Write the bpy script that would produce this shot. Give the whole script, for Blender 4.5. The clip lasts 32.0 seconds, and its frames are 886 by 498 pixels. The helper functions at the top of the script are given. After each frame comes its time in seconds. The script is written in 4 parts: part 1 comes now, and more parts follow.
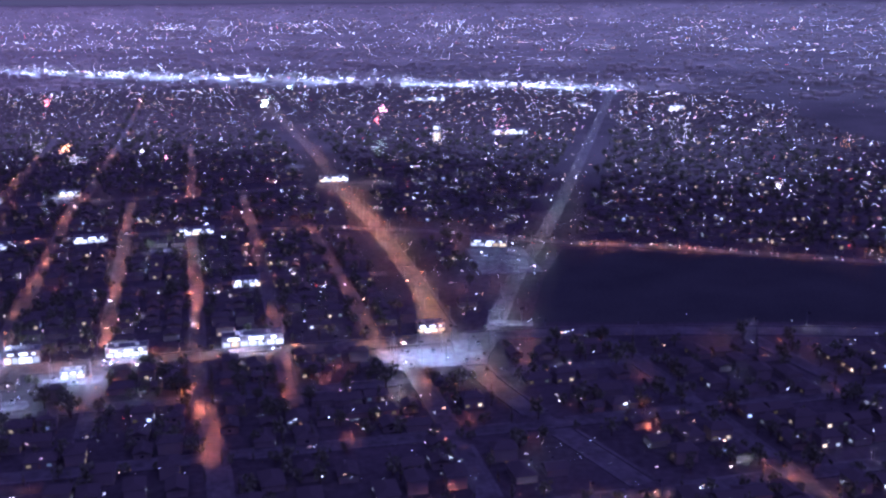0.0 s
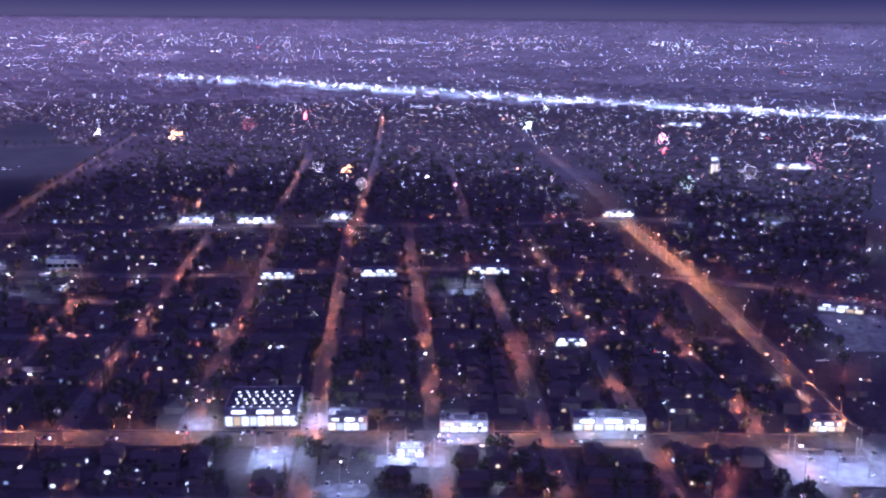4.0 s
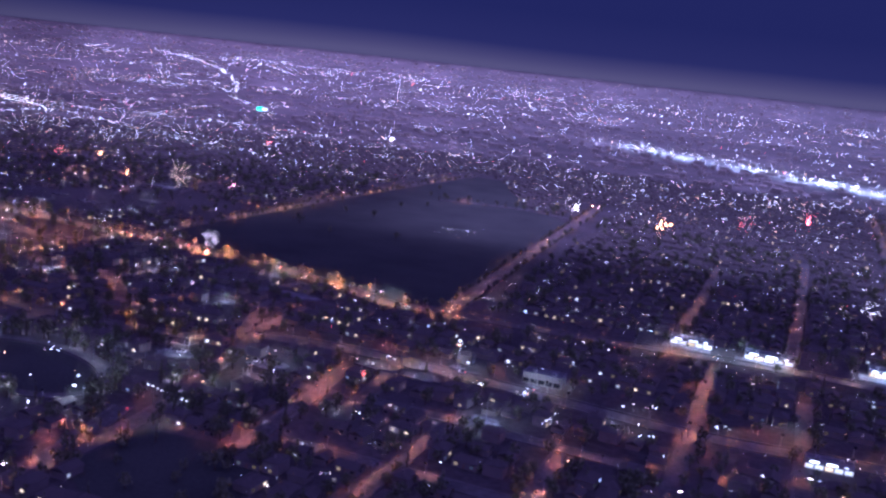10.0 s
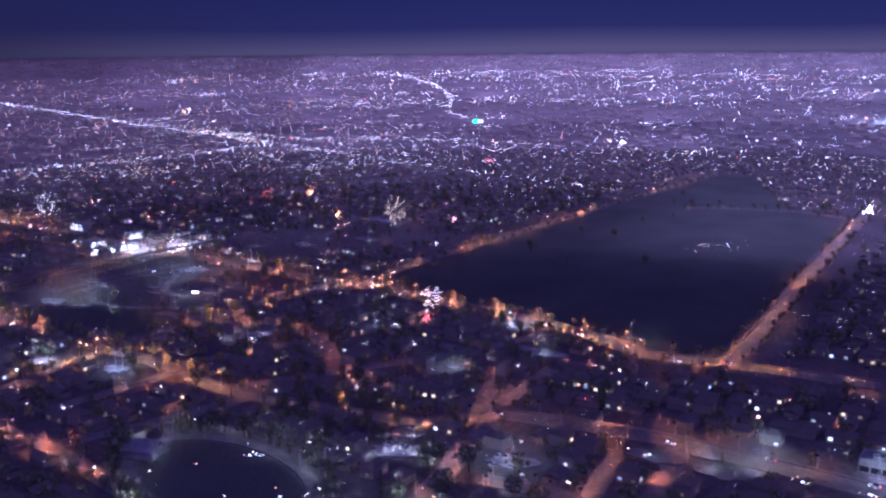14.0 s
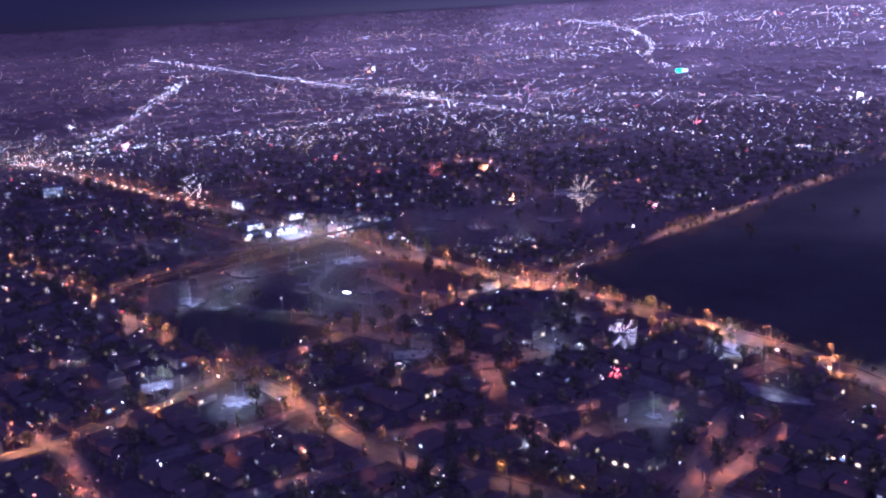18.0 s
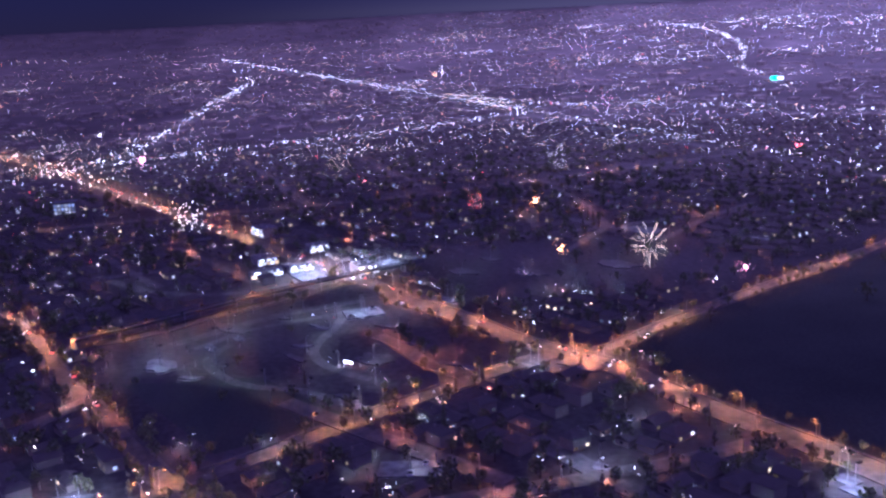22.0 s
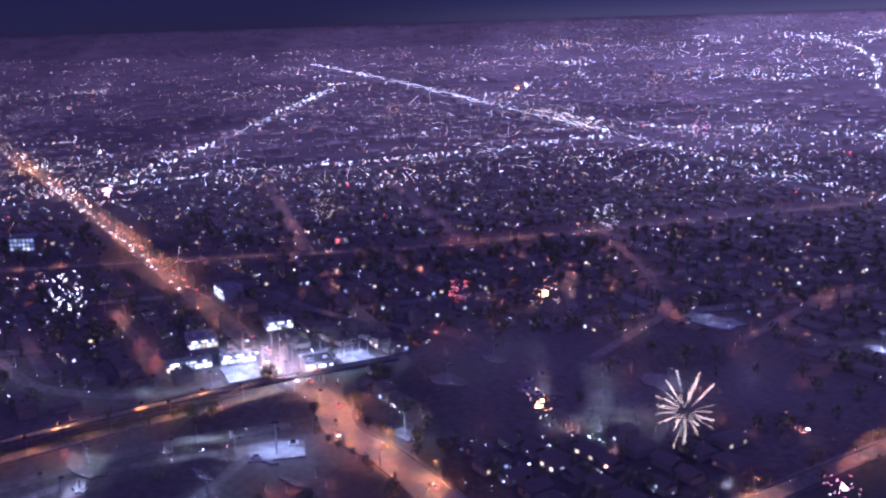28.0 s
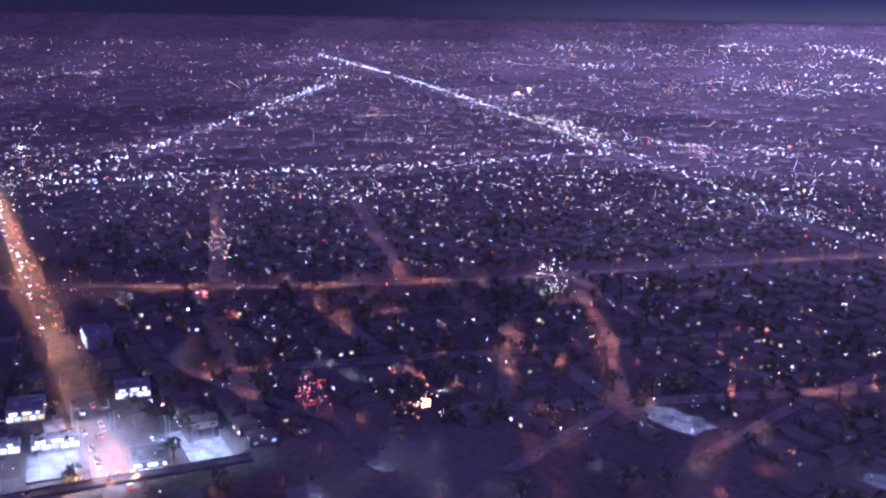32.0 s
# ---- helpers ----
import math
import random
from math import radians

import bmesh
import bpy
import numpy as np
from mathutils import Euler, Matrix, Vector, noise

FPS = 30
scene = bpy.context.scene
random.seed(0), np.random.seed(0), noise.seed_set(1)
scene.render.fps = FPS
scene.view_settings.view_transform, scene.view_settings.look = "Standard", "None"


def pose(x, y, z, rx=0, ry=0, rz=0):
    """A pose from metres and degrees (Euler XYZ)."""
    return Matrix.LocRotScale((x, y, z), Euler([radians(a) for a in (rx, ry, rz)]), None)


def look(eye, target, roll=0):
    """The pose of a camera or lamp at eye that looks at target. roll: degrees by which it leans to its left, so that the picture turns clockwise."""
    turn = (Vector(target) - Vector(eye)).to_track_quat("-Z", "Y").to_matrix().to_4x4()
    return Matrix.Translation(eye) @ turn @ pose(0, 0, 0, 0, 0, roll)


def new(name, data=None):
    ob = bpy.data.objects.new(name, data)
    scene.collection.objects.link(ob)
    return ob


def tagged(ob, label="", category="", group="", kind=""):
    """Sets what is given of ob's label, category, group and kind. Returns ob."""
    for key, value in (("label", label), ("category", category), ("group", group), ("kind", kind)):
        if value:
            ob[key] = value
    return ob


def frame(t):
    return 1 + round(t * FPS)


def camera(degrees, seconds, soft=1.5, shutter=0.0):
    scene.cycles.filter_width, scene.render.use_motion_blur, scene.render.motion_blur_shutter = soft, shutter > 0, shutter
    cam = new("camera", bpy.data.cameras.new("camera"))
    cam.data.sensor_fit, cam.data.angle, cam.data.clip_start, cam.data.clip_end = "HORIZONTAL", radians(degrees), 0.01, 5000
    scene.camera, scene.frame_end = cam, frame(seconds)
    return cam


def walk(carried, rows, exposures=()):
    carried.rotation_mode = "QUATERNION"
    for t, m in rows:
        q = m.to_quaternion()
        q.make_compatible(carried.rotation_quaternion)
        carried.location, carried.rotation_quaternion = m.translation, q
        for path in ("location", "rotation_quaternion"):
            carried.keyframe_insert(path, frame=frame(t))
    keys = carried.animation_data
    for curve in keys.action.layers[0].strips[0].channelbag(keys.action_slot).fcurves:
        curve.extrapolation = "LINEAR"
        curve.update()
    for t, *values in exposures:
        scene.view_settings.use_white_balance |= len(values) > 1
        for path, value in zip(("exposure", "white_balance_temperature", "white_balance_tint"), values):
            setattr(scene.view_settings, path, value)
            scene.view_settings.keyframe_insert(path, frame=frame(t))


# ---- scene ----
cam = camera(48.3, 32.0, soft=2.75)
METRES, EYE, TILT, LEAN, TURN = 1117.7, 190.0, 0.0, 0.0, 0.0
ROWS = [
    (0.0, 0.0, 0.0, 0.0, -0.1, -14.38, 0.41),
    (0.5, -0.0116, 0.0097, -0.0001, 1.18, -14.34, 0.35),
    (1.0, -0.0232, 0.0198, -0.0003, 2.5, -14.3, 0.3),
    (1.5, -0.0347, 0.0295, -0.0006, 3.81, -14.21, 0.25),
    (2.0, -0.0461, 0.0398, -0.0006, 5.11, -14.12, 0.2),
    (2.5, -0.0575, 0.0496, -0.0004, 6.46, -13.99, 0.13),
    (3.0, -0.0688, 0.0595, -0.0005, 7.83, -13.84, 0.09),
    (3.5, -0.0799, 0.0694, -0.0005, 9.36, -13.67, -0.12),
    (5.5, -0.1251, 0.1105, -0.0006, 17.41, -12.92, -2.08),
    (6.0, -0.1369, 0.1217, -0.0009, 19.48, -12.71, -2.72),
    (6.5, -0.1483, 0.1321, -0.0011, 21.55, -12.48, -3.38),
    (7.0, -0.1597, 0.1426, -0.0011, 23.66, -12.25, -4.06),
    (7.5, -0.1711, 0.1531, -0.0011, 25.78, -12.03, -4.75),
    (8.0, -0.1824, 0.1638, -0.0016, 27.87, -11.77, -5.44),
    (8.5, -0.1936, 0.174, -0.0017, 29.94, -11.55, -6.02),
    (9.0, -0.2044, 0.1841, -0.002, 31.77, -11.33, -6.19),
    (9.5, -0.2158, 0.1948, -0.0025, 33.72, -11.12, -6.26),
    (10.0, -0.2271, 0.2055, -0.0027, 35.49, -11.0, -6.12),
    (10.5, -0.2383, 0.2164, -0.0031, 37.09, -10.94, -5.51),
    (11.0, -0.2495, 0.2269, -0.0033, 38.65, -10.92, -4.8),
    (11.5, -0.2606, 0.2375, -0.0034, 40.17, -10.9, -3.93),
    (12.0, -0.2717, 0.2481, -0.0036, 41.66, -10.89, -3.03),
    (12.5, -0.2829, 0.2588, -0.0037, 43.12, -10.97, -2.14),
    (13.0, -0.294, 0.2695, -0.0041, 44.53, -11.1, -1.24),
    (13.5, -0.3052, 0.2802, -0.004, 45.96, -11.27, -0.35),
    (14.0, -0.3164, 0.2907, -0.0041, 47.34, -11.5, 0.54),
    (14.5, -0.3278, 0.3015, -0.0042, 48.61, -11.81, 1.34),
    (16.5, -0.373, 0.3439, -0.0044, 53.61, -13.27, 3.38),
    (17.0, -0.3844, 0.3543, -0.0044, 55.25, -13.61, 3.3),
    (17.5, -0.3955, 0.3645, -0.0043, 56.89, -13.86, 3.23),
    (18.0, -0.4069, 0.3751, -0.0043, 58.46, -14.02, 3.13),
    (18.5, -0.4185, 0.3859, -0.0045, 59.76, -14.14, 3.06),
    (19.0, -0.4302, 0.3965, -0.0048, 60.63, -14.16, 2.94),
    (19.5, -0.4421, 0.4073, -0.005, 61.13, -14.15, 2.8),
    (20.0, -0.4539, 0.4181, -0.0054, 61.57, -14.09, 2.79),
    (20.5, -0.4658, 0.4288, -0.0055, 62.01, -14.02, 2.77),
    (21.0, -0.4778, 0.4398, -0.006, 62.44, -13.91, 2.81),
    (21.5, -0.4893, 0.4508, -0.0063, 62.93, -13.83, 2.8),
    (22.0, -0.5011, 0.4618, -0.0068, 63.41, -13.74, 2.8),
    (22.5, -0.5127, 0.473, -0.0073, 63.9, -13.64, 2.8),
    (23.0, -0.5245, 0.4841, -0.0076, 64.44, -13.54, 2.8),
    (23.5, -0.5359, 0.4953, -0.0079, 65.01, -13.43, 2.78),
    (24.0, -0.5472, 0.5065, -0.0081, 65.64, -13.36, 2.76),
    (24.5, -0.5589, 0.5178, -0.0085, 66.26, -13.28, 2.75),
    (25.0, -0.5701, 0.5291, -0.0086, 66.9, -13.22, 2.73),
    (25.5, -0.5816, 0.5404, -0.0088, 67.55, -13.15, 2.66),
    (27.5, -0.6277, 0.5859, -0.0093, 69.83, -13.13, 2.25),
    (28.0, -0.639, 0.5971, -0.009, 70.41, -13.2, 1.8),
    (28.5, -0.6503, 0.6082, -0.0087, 70.95, -13.27, 1.36),
    (29.0, -0.6616, 0.6193, -0.0085, 71.39, -13.33, 0.9),
    (29.5, -0.6727, 0.6302, -0.0081, 71.55, -13.37, 0.64),
    (30.0, -0.684, 0.6411, -0.0076, 71.68, -13.41, 0.46),
    (30.5, -0.6953, 0.6519, -0.0071, 71.86, -13.45, 0.24),
    (31.0, -0.7067, 0.6627, -0.0067, 72.01, -13.5, -0.02),
    (31.5, -0.7179, 0.6734, -0.0062, 72.18, -13.54, -0.36),
    (32.0, -0.7291, 0.684, -0.0058, 72.34, -13.56, -0.83),
]
walk(cam, [(t, pose(0, 0, EYE, TILT, LEAN, TURN) @ pose(METRES * x, METRES * y, METRES * z, 90 + pitch, roll, yaw)) for t, x, y, z, yaw, pitch, roll in ROWS],
     [(0.0, 0.5, 5000, 27), (32.0, 0.5, 5000, 27)])

# ---- night sky, with the glow of the city over the horizon ----
world = bpy.data.worlds.new("night_sky")
scene.world = world
world.use_nodes = True
wn, wl = world.node_tree.nodes, world.node_tree.links
sky_at = wn.new("ShaderNodeTexCoord")
sky_split = wn.new("ShaderNodeSeparateXYZ")
sky_ramp = wn.new("ShaderNodeValToRGB")
sky_wave = wn.new("ShaderNodeTexNoise")
sky_wave.inputs["Scale"].default_value = 3.0
sky_add = wn.new("ShaderNodeMath")
sky_add.operation = "MULTIPLY_ADD"
sky_add.inputs[1].default_value = 0.010
sky_map = wn.new("ShaderNodeMapRange")
sky_map.inputs["From Min"].default_value = -0.02
sky_map.inputs["From Max"].default_value = 0.06
els = sky_ramp.color_ramp.elements
els[0].position, els[0].color = 0.30, (0.072, 0.060, 0.104, 1)
els[1].position, els[1].color = 1.0, (0.0135, 0.0145, 0.058, 1)
mid = els.new(0.56)
mid.color = (0.019, 0.019, 0.066, 1)
mid = els.new(0.40)
mid.color = (0.050, 0.042, 0.088, 1)
wl.new(sky_at.outputs["Generated"], sky_split.inputs[0])
wl.new(sky_at.outputs["Generated"], sky_wave.inputs["Vector"])
wl.new(sky_wave.outputs["Fac"], sky_add.inputs[0])
wl.new(sky_split.outputs["Z"], sky_add.inputs[2])
wl.new(sky_add.outputs[0], sky_map.inputs["Value"])
wl.new(sky_map.outputs["Result"], sky_ramp.inputs["Fac"])
# the glow is strongest over the heart of the city and dies away towards the dark western hills
sky_away = wn.new("ShaderNodeVectorMath")
sky_away.operation = "DOT_PRODUCT"
sky_away.inputs[1].default_value = (-0.10, 0.995, 0.0)
sky_side = wn.new("ShaderNodeMapRange")
sky_side.interpolation_type = "SMOOTHSTEP"
sky_side.inputs["From Min"].default_value, sky_side.inputs["From Max"].default_value = 0.25, 0.80
sky_mix = wn.new("ShaderNodeMix")
sky_mix.data_type = "RGBA"
sky_dark = wn.new("ShaderNodeValToRGB")
dark_els = sky_dark.color_ramp.elements
dark_els[0].position, dark_els[0].color = 0.25, (0.0150, 0.0118, 0.0290, 1)
dark_els[1].position, dark_els[1].color = 0.8, (0.0115, 0.0112, 0.0370, 1)
wl.new(sky_at.outputs["Generated"], sky_away.inputs[0])
wl.new(sky_away.outputs["Value"], sky_side.inputs["Value"])
wl.new(sky_map.outputs["Result"], sky_dark.inputs["Fac"])
wl.new(sky_side.outputs["Result"], sky_mix.inputs["Factor"])
wl.new(sky_dark.outputs["Color"], sky_mix.inputs["A"])
wl.new(sky_ramp.outputs["Color"], sky_mix.inputs["B"])
wl.new(sky_mix.outputs["Result"], wn["Background"].inputs["Color"])
wn["Background"].inputs["Strength"].default_value = 1.0
# the city's own light, thrown back by the night haze from all over the sky
glow = new("sky_glow", bpy.data.lights.new("sky_glow", "SUN"))
glow.data.energy, glow.data.color, glow.data.angle = 1.0, (0.47, 0.335, 1.0), radians(120)
glow.matrix_basis = look((0, 0, 900), (-300, 200, 0))


# ---- unseen fill lamps over the far districts: stand for their lamps and the haze ----
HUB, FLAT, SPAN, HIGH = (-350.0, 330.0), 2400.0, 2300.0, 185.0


def rise(x, y):
    """The lie of the land: a flat city that climbs to a far rim."""
    r = math.hypot(x - HUB[0], y - HUB[1])
    if r <= FLAT:
        return 0.0
    q = min((r - FLAT) / SPAN, 0.96)
    return HIGH * (1 - r / (FLAT + SPAN * q / (1 - q)))


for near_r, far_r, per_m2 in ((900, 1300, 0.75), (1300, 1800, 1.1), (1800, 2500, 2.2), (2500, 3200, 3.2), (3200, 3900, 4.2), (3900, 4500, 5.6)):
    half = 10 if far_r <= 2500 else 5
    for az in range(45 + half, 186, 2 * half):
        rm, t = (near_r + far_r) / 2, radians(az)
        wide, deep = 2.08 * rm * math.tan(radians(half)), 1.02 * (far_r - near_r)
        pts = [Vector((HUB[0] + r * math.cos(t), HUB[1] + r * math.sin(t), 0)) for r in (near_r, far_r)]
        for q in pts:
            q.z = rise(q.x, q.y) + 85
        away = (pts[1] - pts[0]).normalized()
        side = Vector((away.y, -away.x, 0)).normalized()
        # added lamp with no visible fitting; lifts the far ground below
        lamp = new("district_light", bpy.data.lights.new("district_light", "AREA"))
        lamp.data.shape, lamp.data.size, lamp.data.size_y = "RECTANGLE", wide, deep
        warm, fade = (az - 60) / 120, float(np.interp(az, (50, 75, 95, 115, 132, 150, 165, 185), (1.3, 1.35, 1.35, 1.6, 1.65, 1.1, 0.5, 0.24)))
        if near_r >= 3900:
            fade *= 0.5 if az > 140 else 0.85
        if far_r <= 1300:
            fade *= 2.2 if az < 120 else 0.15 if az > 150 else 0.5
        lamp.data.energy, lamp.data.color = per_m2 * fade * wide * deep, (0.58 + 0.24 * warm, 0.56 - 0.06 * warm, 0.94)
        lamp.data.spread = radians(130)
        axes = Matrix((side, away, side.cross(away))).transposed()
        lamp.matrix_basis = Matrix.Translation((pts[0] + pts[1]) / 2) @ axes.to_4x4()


# ---- materials ----
def surface(name, low, high, rough=0.85, grain=0.6, patch=0.02, bump=0.3, metal=0.0, each=0.0):
    """A rough surface that varies between two colours: fine grain, broad patches, and piece by piece."""
    m = bpy.data.materials.new(name)
    m.use_nodes = True
    n, k = m.node_tree.nodes, m.node_tree.links
    b = n["Principled BSDF"]
    at = n.new("ShaderNodeTexCoord")
    small, broad = n.new("ShaderNodeTexNoise"), n.new("ShaderNodeTexNoise")
    small.inputs["Scale"].default_value, small.inputs["Detail"].default_value = grain, 6
    broad.inputs["Scale"].default_value, broad.inputs["Detail"].default_value = patch, 3
    mix = n.new("ShaderNodeMath")
    mix.operation = "ADD"
    half = n.new("ShaderNodeMath")
    half.operation, half.inputs[1].default_value = "MULTIPLY_ADD", 0.9
    half.inputs[2].default_value = -0.4
    ramp = n.new("ShaderNodeValToRGB")
    ramp.color_ramp.elements[0].color, ramp.color_ramp.elements[1].color = (*low, 1), (*high, 1)
    ramp.color_ramp.elements[0].position, ramp.color_ramp.elements[1].position = 0.25, 0.8
    for t in (small, broad):
        k.new(at.outputs["Object"], t.inputs["Vector"])
    k.new(small.outputs["Fac"], mix.inputs[0])
    k.new(broad.outputs["Fac"], mix.inputs[1])
    k.new(mix.outputs[0], half.inputs[0])
    last = half.outputs[0]
    if each:
        own, isl, sh = n.new("ShaderNodeObjectInfo"), n.new("ShaderNodeNewGeometry"), n.new("ShaderNodeMath")
        tw = n.new("ShaderNodeMath")
        tw.operation = "ADD"
        k.new(own.outputs["Random"], tw.inputs[0])
        k.new(isl.outputs["Random Per Island"], tw.inputs[1])
        sh.operation, sh.inputs[1].default_value = "MULTIPLY_ADD", each
        k.new(tw.outputs[0], sh.inputs[0])
        k.new(last, sh.inputs[2])
        last = sh.outputs[0]
    k.new(last, ramp.inputs["Fac"])
    k.new(ramp.outputs["Color"], b.inputs["Base Color"])
    b.inputs["Roughness"].default_value, b.inputs["Metallic"].default_value = rough, metal
    b.inputs["Specular IOR Level"].default_value = 0.2
    if bump:
        bp = n.new("ShaderNodeBump")
        bp.inputs["Strength"].default_value = bump
        k.new(small.outputs["Fac"], bp.inputs["Height"])
        k.new(bp.outputs["Normal"], b.inputs["Normal"])
    return m


def lit(name, colours, low, high, sampled=True, power=1.0):
    """A lamp: one colour, or several that are shared out lamp by lamp, of uneven strength."""
    m = bpy.data.materials.new(name)
    m.use_nodes = True
    n, k = m.node_tree.nodes, m.node_tree.links
    n.remove(n["Principled BSDF"])
    e = n.new("ShaderNodeEmission")
    k.new(e.outputs[0], n["Material Output"].inputs["Surface"])
    if sampled:
        # a lamp that lights its surroundings: one even colour and strength
        e.inputs["Color"].default_value = (*colours[0][1], 1)
        e.inputs["Strength"].default_value = low + (high - low) / (1 + power)
        m.cycles.emission_sampling = "FRONT"
        return m
    isl, own, add, frac = n.new("ShaderNodeNewGeometry"), n.new("ShaderNodeObjectInfo"), n.new("ShaderNodeMath"), n.new("ShaderNodeMath")
    add.operation, frac.operation = "ADD", "FRACT"
    k.new(isl.outputs["Random Per Island"], add.inputs[0])
    k.new(own.outputs["Random"], add.inputs[1])
    k.new(add.outputs[0], frac.inputs[0])
    ramp = n.new("ShaderNodeValToRGB")
    ramp.color_ramp.interpolation = "CONSTANT"
    el = ramp.color_ramp.elements
    while len(el) > 1:
        el.remove(el[-1])
    for i, (at, c) in enumerate(colours):
        x = el[0] if i == 0 else el.new(at)
        x.position, x.color = at, (*c, 1)
    k.new(frac.outputs[0], ramp.inputs["Fac"])
    k.new(ramp.outputs["Color"], e.inputs["Color"])
    noise_of, scram = n.new("ShaderNodeTexWhiteNoise"), n.new("ShaderNodeMath")
    noise_of.noise_dimensions = "1D"
    scram.operation, scram.inputs[1].default_value = "MULTIPLY", 917.0
    k.new(frac.outputs[0], scram.inputs[0])
    k.new(scram.outputs[0], noise_of.inputs["W"])
    pw, mr = n.new("ShaderNodeMath"), n.new("ShaderNodeMapRange")
    pw.operation, pw.inputs[1].default_value = "POWER", power
    k.new(noise_of.outputs["Value"], pw.inputs[0])
    k.new(pw.outputs[0], mr.inputs["Value"])
    mr.inputs["To Min"].default_value, mr.inputs["To Max"].default_value = low, high
    k.new(mr.outputs["Result"], e.inputs["Strength"])
    m.cycles.emission_sampling = "NONE"
    return m


WHITE, COOL, WARM, SODIUM, RED, PINK = (0.9, 0.92, 1.0), (0.55, 0.65, 1.0), (1.0, 0.72, 0.42), (1.0, 0.31, 0.10), (1.0, 0.08, 0.09), (1.0, 0.5, 0.62)
earth = surface("dry_ground", (0.034, 0.031, 0.031), (0.088, 0.077, 0.079), 0.95, 0.25, 0.012, 0.4)
turf = surface("park_turf", (0.028, 0.032, 0.030), (0.055, 0.060, 0.052), 0.95, 0.5, 0.02, 0.4)
asphalt = surface("asphalt", (0.05, 0.048, 0.047), (0.13, 0.125, 0.12), 0.9, 0.3, 0.06, 0.2)
paving = surface("paving", (0.06, 0.057, 0.055), (0.135, 0.13, 0.125), 0.9, 0.5, 0.04, 0.2)
concrete = surface("concrete", (0.24, 0.23, 0.22), (0.40, 0.385, 0.37), 0.9, 0.5, 0.04, 0.2)
lot_slab = surface("parking_slab", (0.06, 0.06, 0.066), (0.19, 0.19, 0.2), 0.9, 0.25, 0.11, 0.2)
stucco = surface("stucco", (0.08, 0.068, 0.064), (0.2, 0.178, 0.164), 0.9, 1.5, 0.3, 0.3, each=0.35)
# darker concrete for the viaduct deck and parapets
dark_concrete = surface("sooty_concrete", (0.05, 0.05, 0.05), (0.11, 0.11, 0.11), 0.9, 0.5, 0.05, 0.2)
white_wall = surface("white_wall", (0.17, 0.17, 0.175), (0.32, 0.32, 0.325), 0.8, 0.8, 0.1, 0.2)
shingle = surface("roof_shingle", (0.03, 0.027, 0.026), (0.08, 0.07, 0.066), 0.9, 1.2, 0.3, 0.5, each=0.4)
flat_roof = surface("flat_roof_felt", (0.08, 0.08, 0.085), (0.18, 0.18, 0.19), 0.9, 0.5, 0.06, 0.3)
bark = surface("bark", (0.06, 0.045, 0.035), (0.14, 0.11, 0.09), 0.95, 2.0, 0.5, 0.6)
leaf = surface("leaves", (0.06, 0.07, 0.045), (0.13, 0.14, 0.085), 0.8, 0.8, 0.1, 0.3, each=0.25)
steel = surface("galvanised_steel", (0.25, 0.25, 0.26), (0.4, 0.4, 0.41), 0.5, 3.0, 0.5, 0.1, metal=0.7)
lamp_paint = surface("dark_lamp_paint", (0.015, 0.015, 0.015), (0.035, 0.035, 0.035), 0.7, 3.0, 0.5, 0.1)
door_paint = surface("door_paint", (0.10, 0.06, 0.05), (0.25, 0.16, 0.12), 0.6, 2.0, 0.5, 0.1, each=0.3)
car_paint = surface("car_paint", (0.03, 0.03, 0.035), (0.55, 0.55, 0.56), 0.3, 0.4, 0.2, 0.0, metal=0.3, each=0.7)
rubber = surface("tyre_rubber", (0.02, 0.02, 0.02), (0.04, 0.04, 0.04), 0.9, 5.0, 1.0, 0.2)
dark_glass = surface("window_glass", (0.02, 0.022, 0.03), (0.04, 0.042, 0.05), 0.15, 0.5, 0.2, 0.0)
sodium_bulb = lit("sodium_bulb", [(0, (1.0, 0.42, 0.16)), (0.5, (1.0, 0.55, 0.3)), (0.8, (1.0, 0.3, 0.12)), (0.93, (1.0, 0.85, 0.7))], 0.2, 5, False, 2.6)
white_bulb = lit("white_bulb", [(0, WHITE), (0.6, (1.0, 0.86, 0.8))], 0.2, 6, False, 2.5)
sodium_lens = lit("sodium_lens", [(0, SODIUM)], 2000, 2000)
amber_lens = lit("amber_lens", [(0, (1.0, 0.30, 0.115))], 1450, 1450)
sodium_dim = lit("sodium_lens_old", [(0, (1.0, 0.265, 0.13))], 1000, 1000)
white_lens = lit("white_lens", [(0, (0.9, 0.86, 0.95))], 500, 500)
flood_lens = lit("flood_lens", [(0, (0.76, 0.8, 1.0))], 330, 330)
garden_lens = lit("garden_lens", [(0, (1.0, 0.25, 0.16))], 800, 800)
porch_lens = lit("porch_lens", [(0, (0.85, 0.86, 1.0))], 650, 650)
tower_lens = lit("tower_lens", [(0, (0.62, 0.70, 1.0))], 1800, 1800)
spread = [(0, WHITE), (0.30, (0.72, 0.79, 1.0)), (0.56, (1.0, 0.8, 0.72)), (0.73, (1.0, 0.5, 0.28)), (0.86, (1.0, 0.62, 0.74)), (0.97, RED)]
yard_glow = lit("yard_lamp", [(0, WHITE), (0.34, (0.75, 0.78, 1.0)), (0.58, (1.0, 0.8, 0.75)), (0.72, (1.0, 0.5, 0.3)), (0.86, (1.0, 0.6, 0.75)), (0.965, RED)], 0.12, 13, False, 3.6)
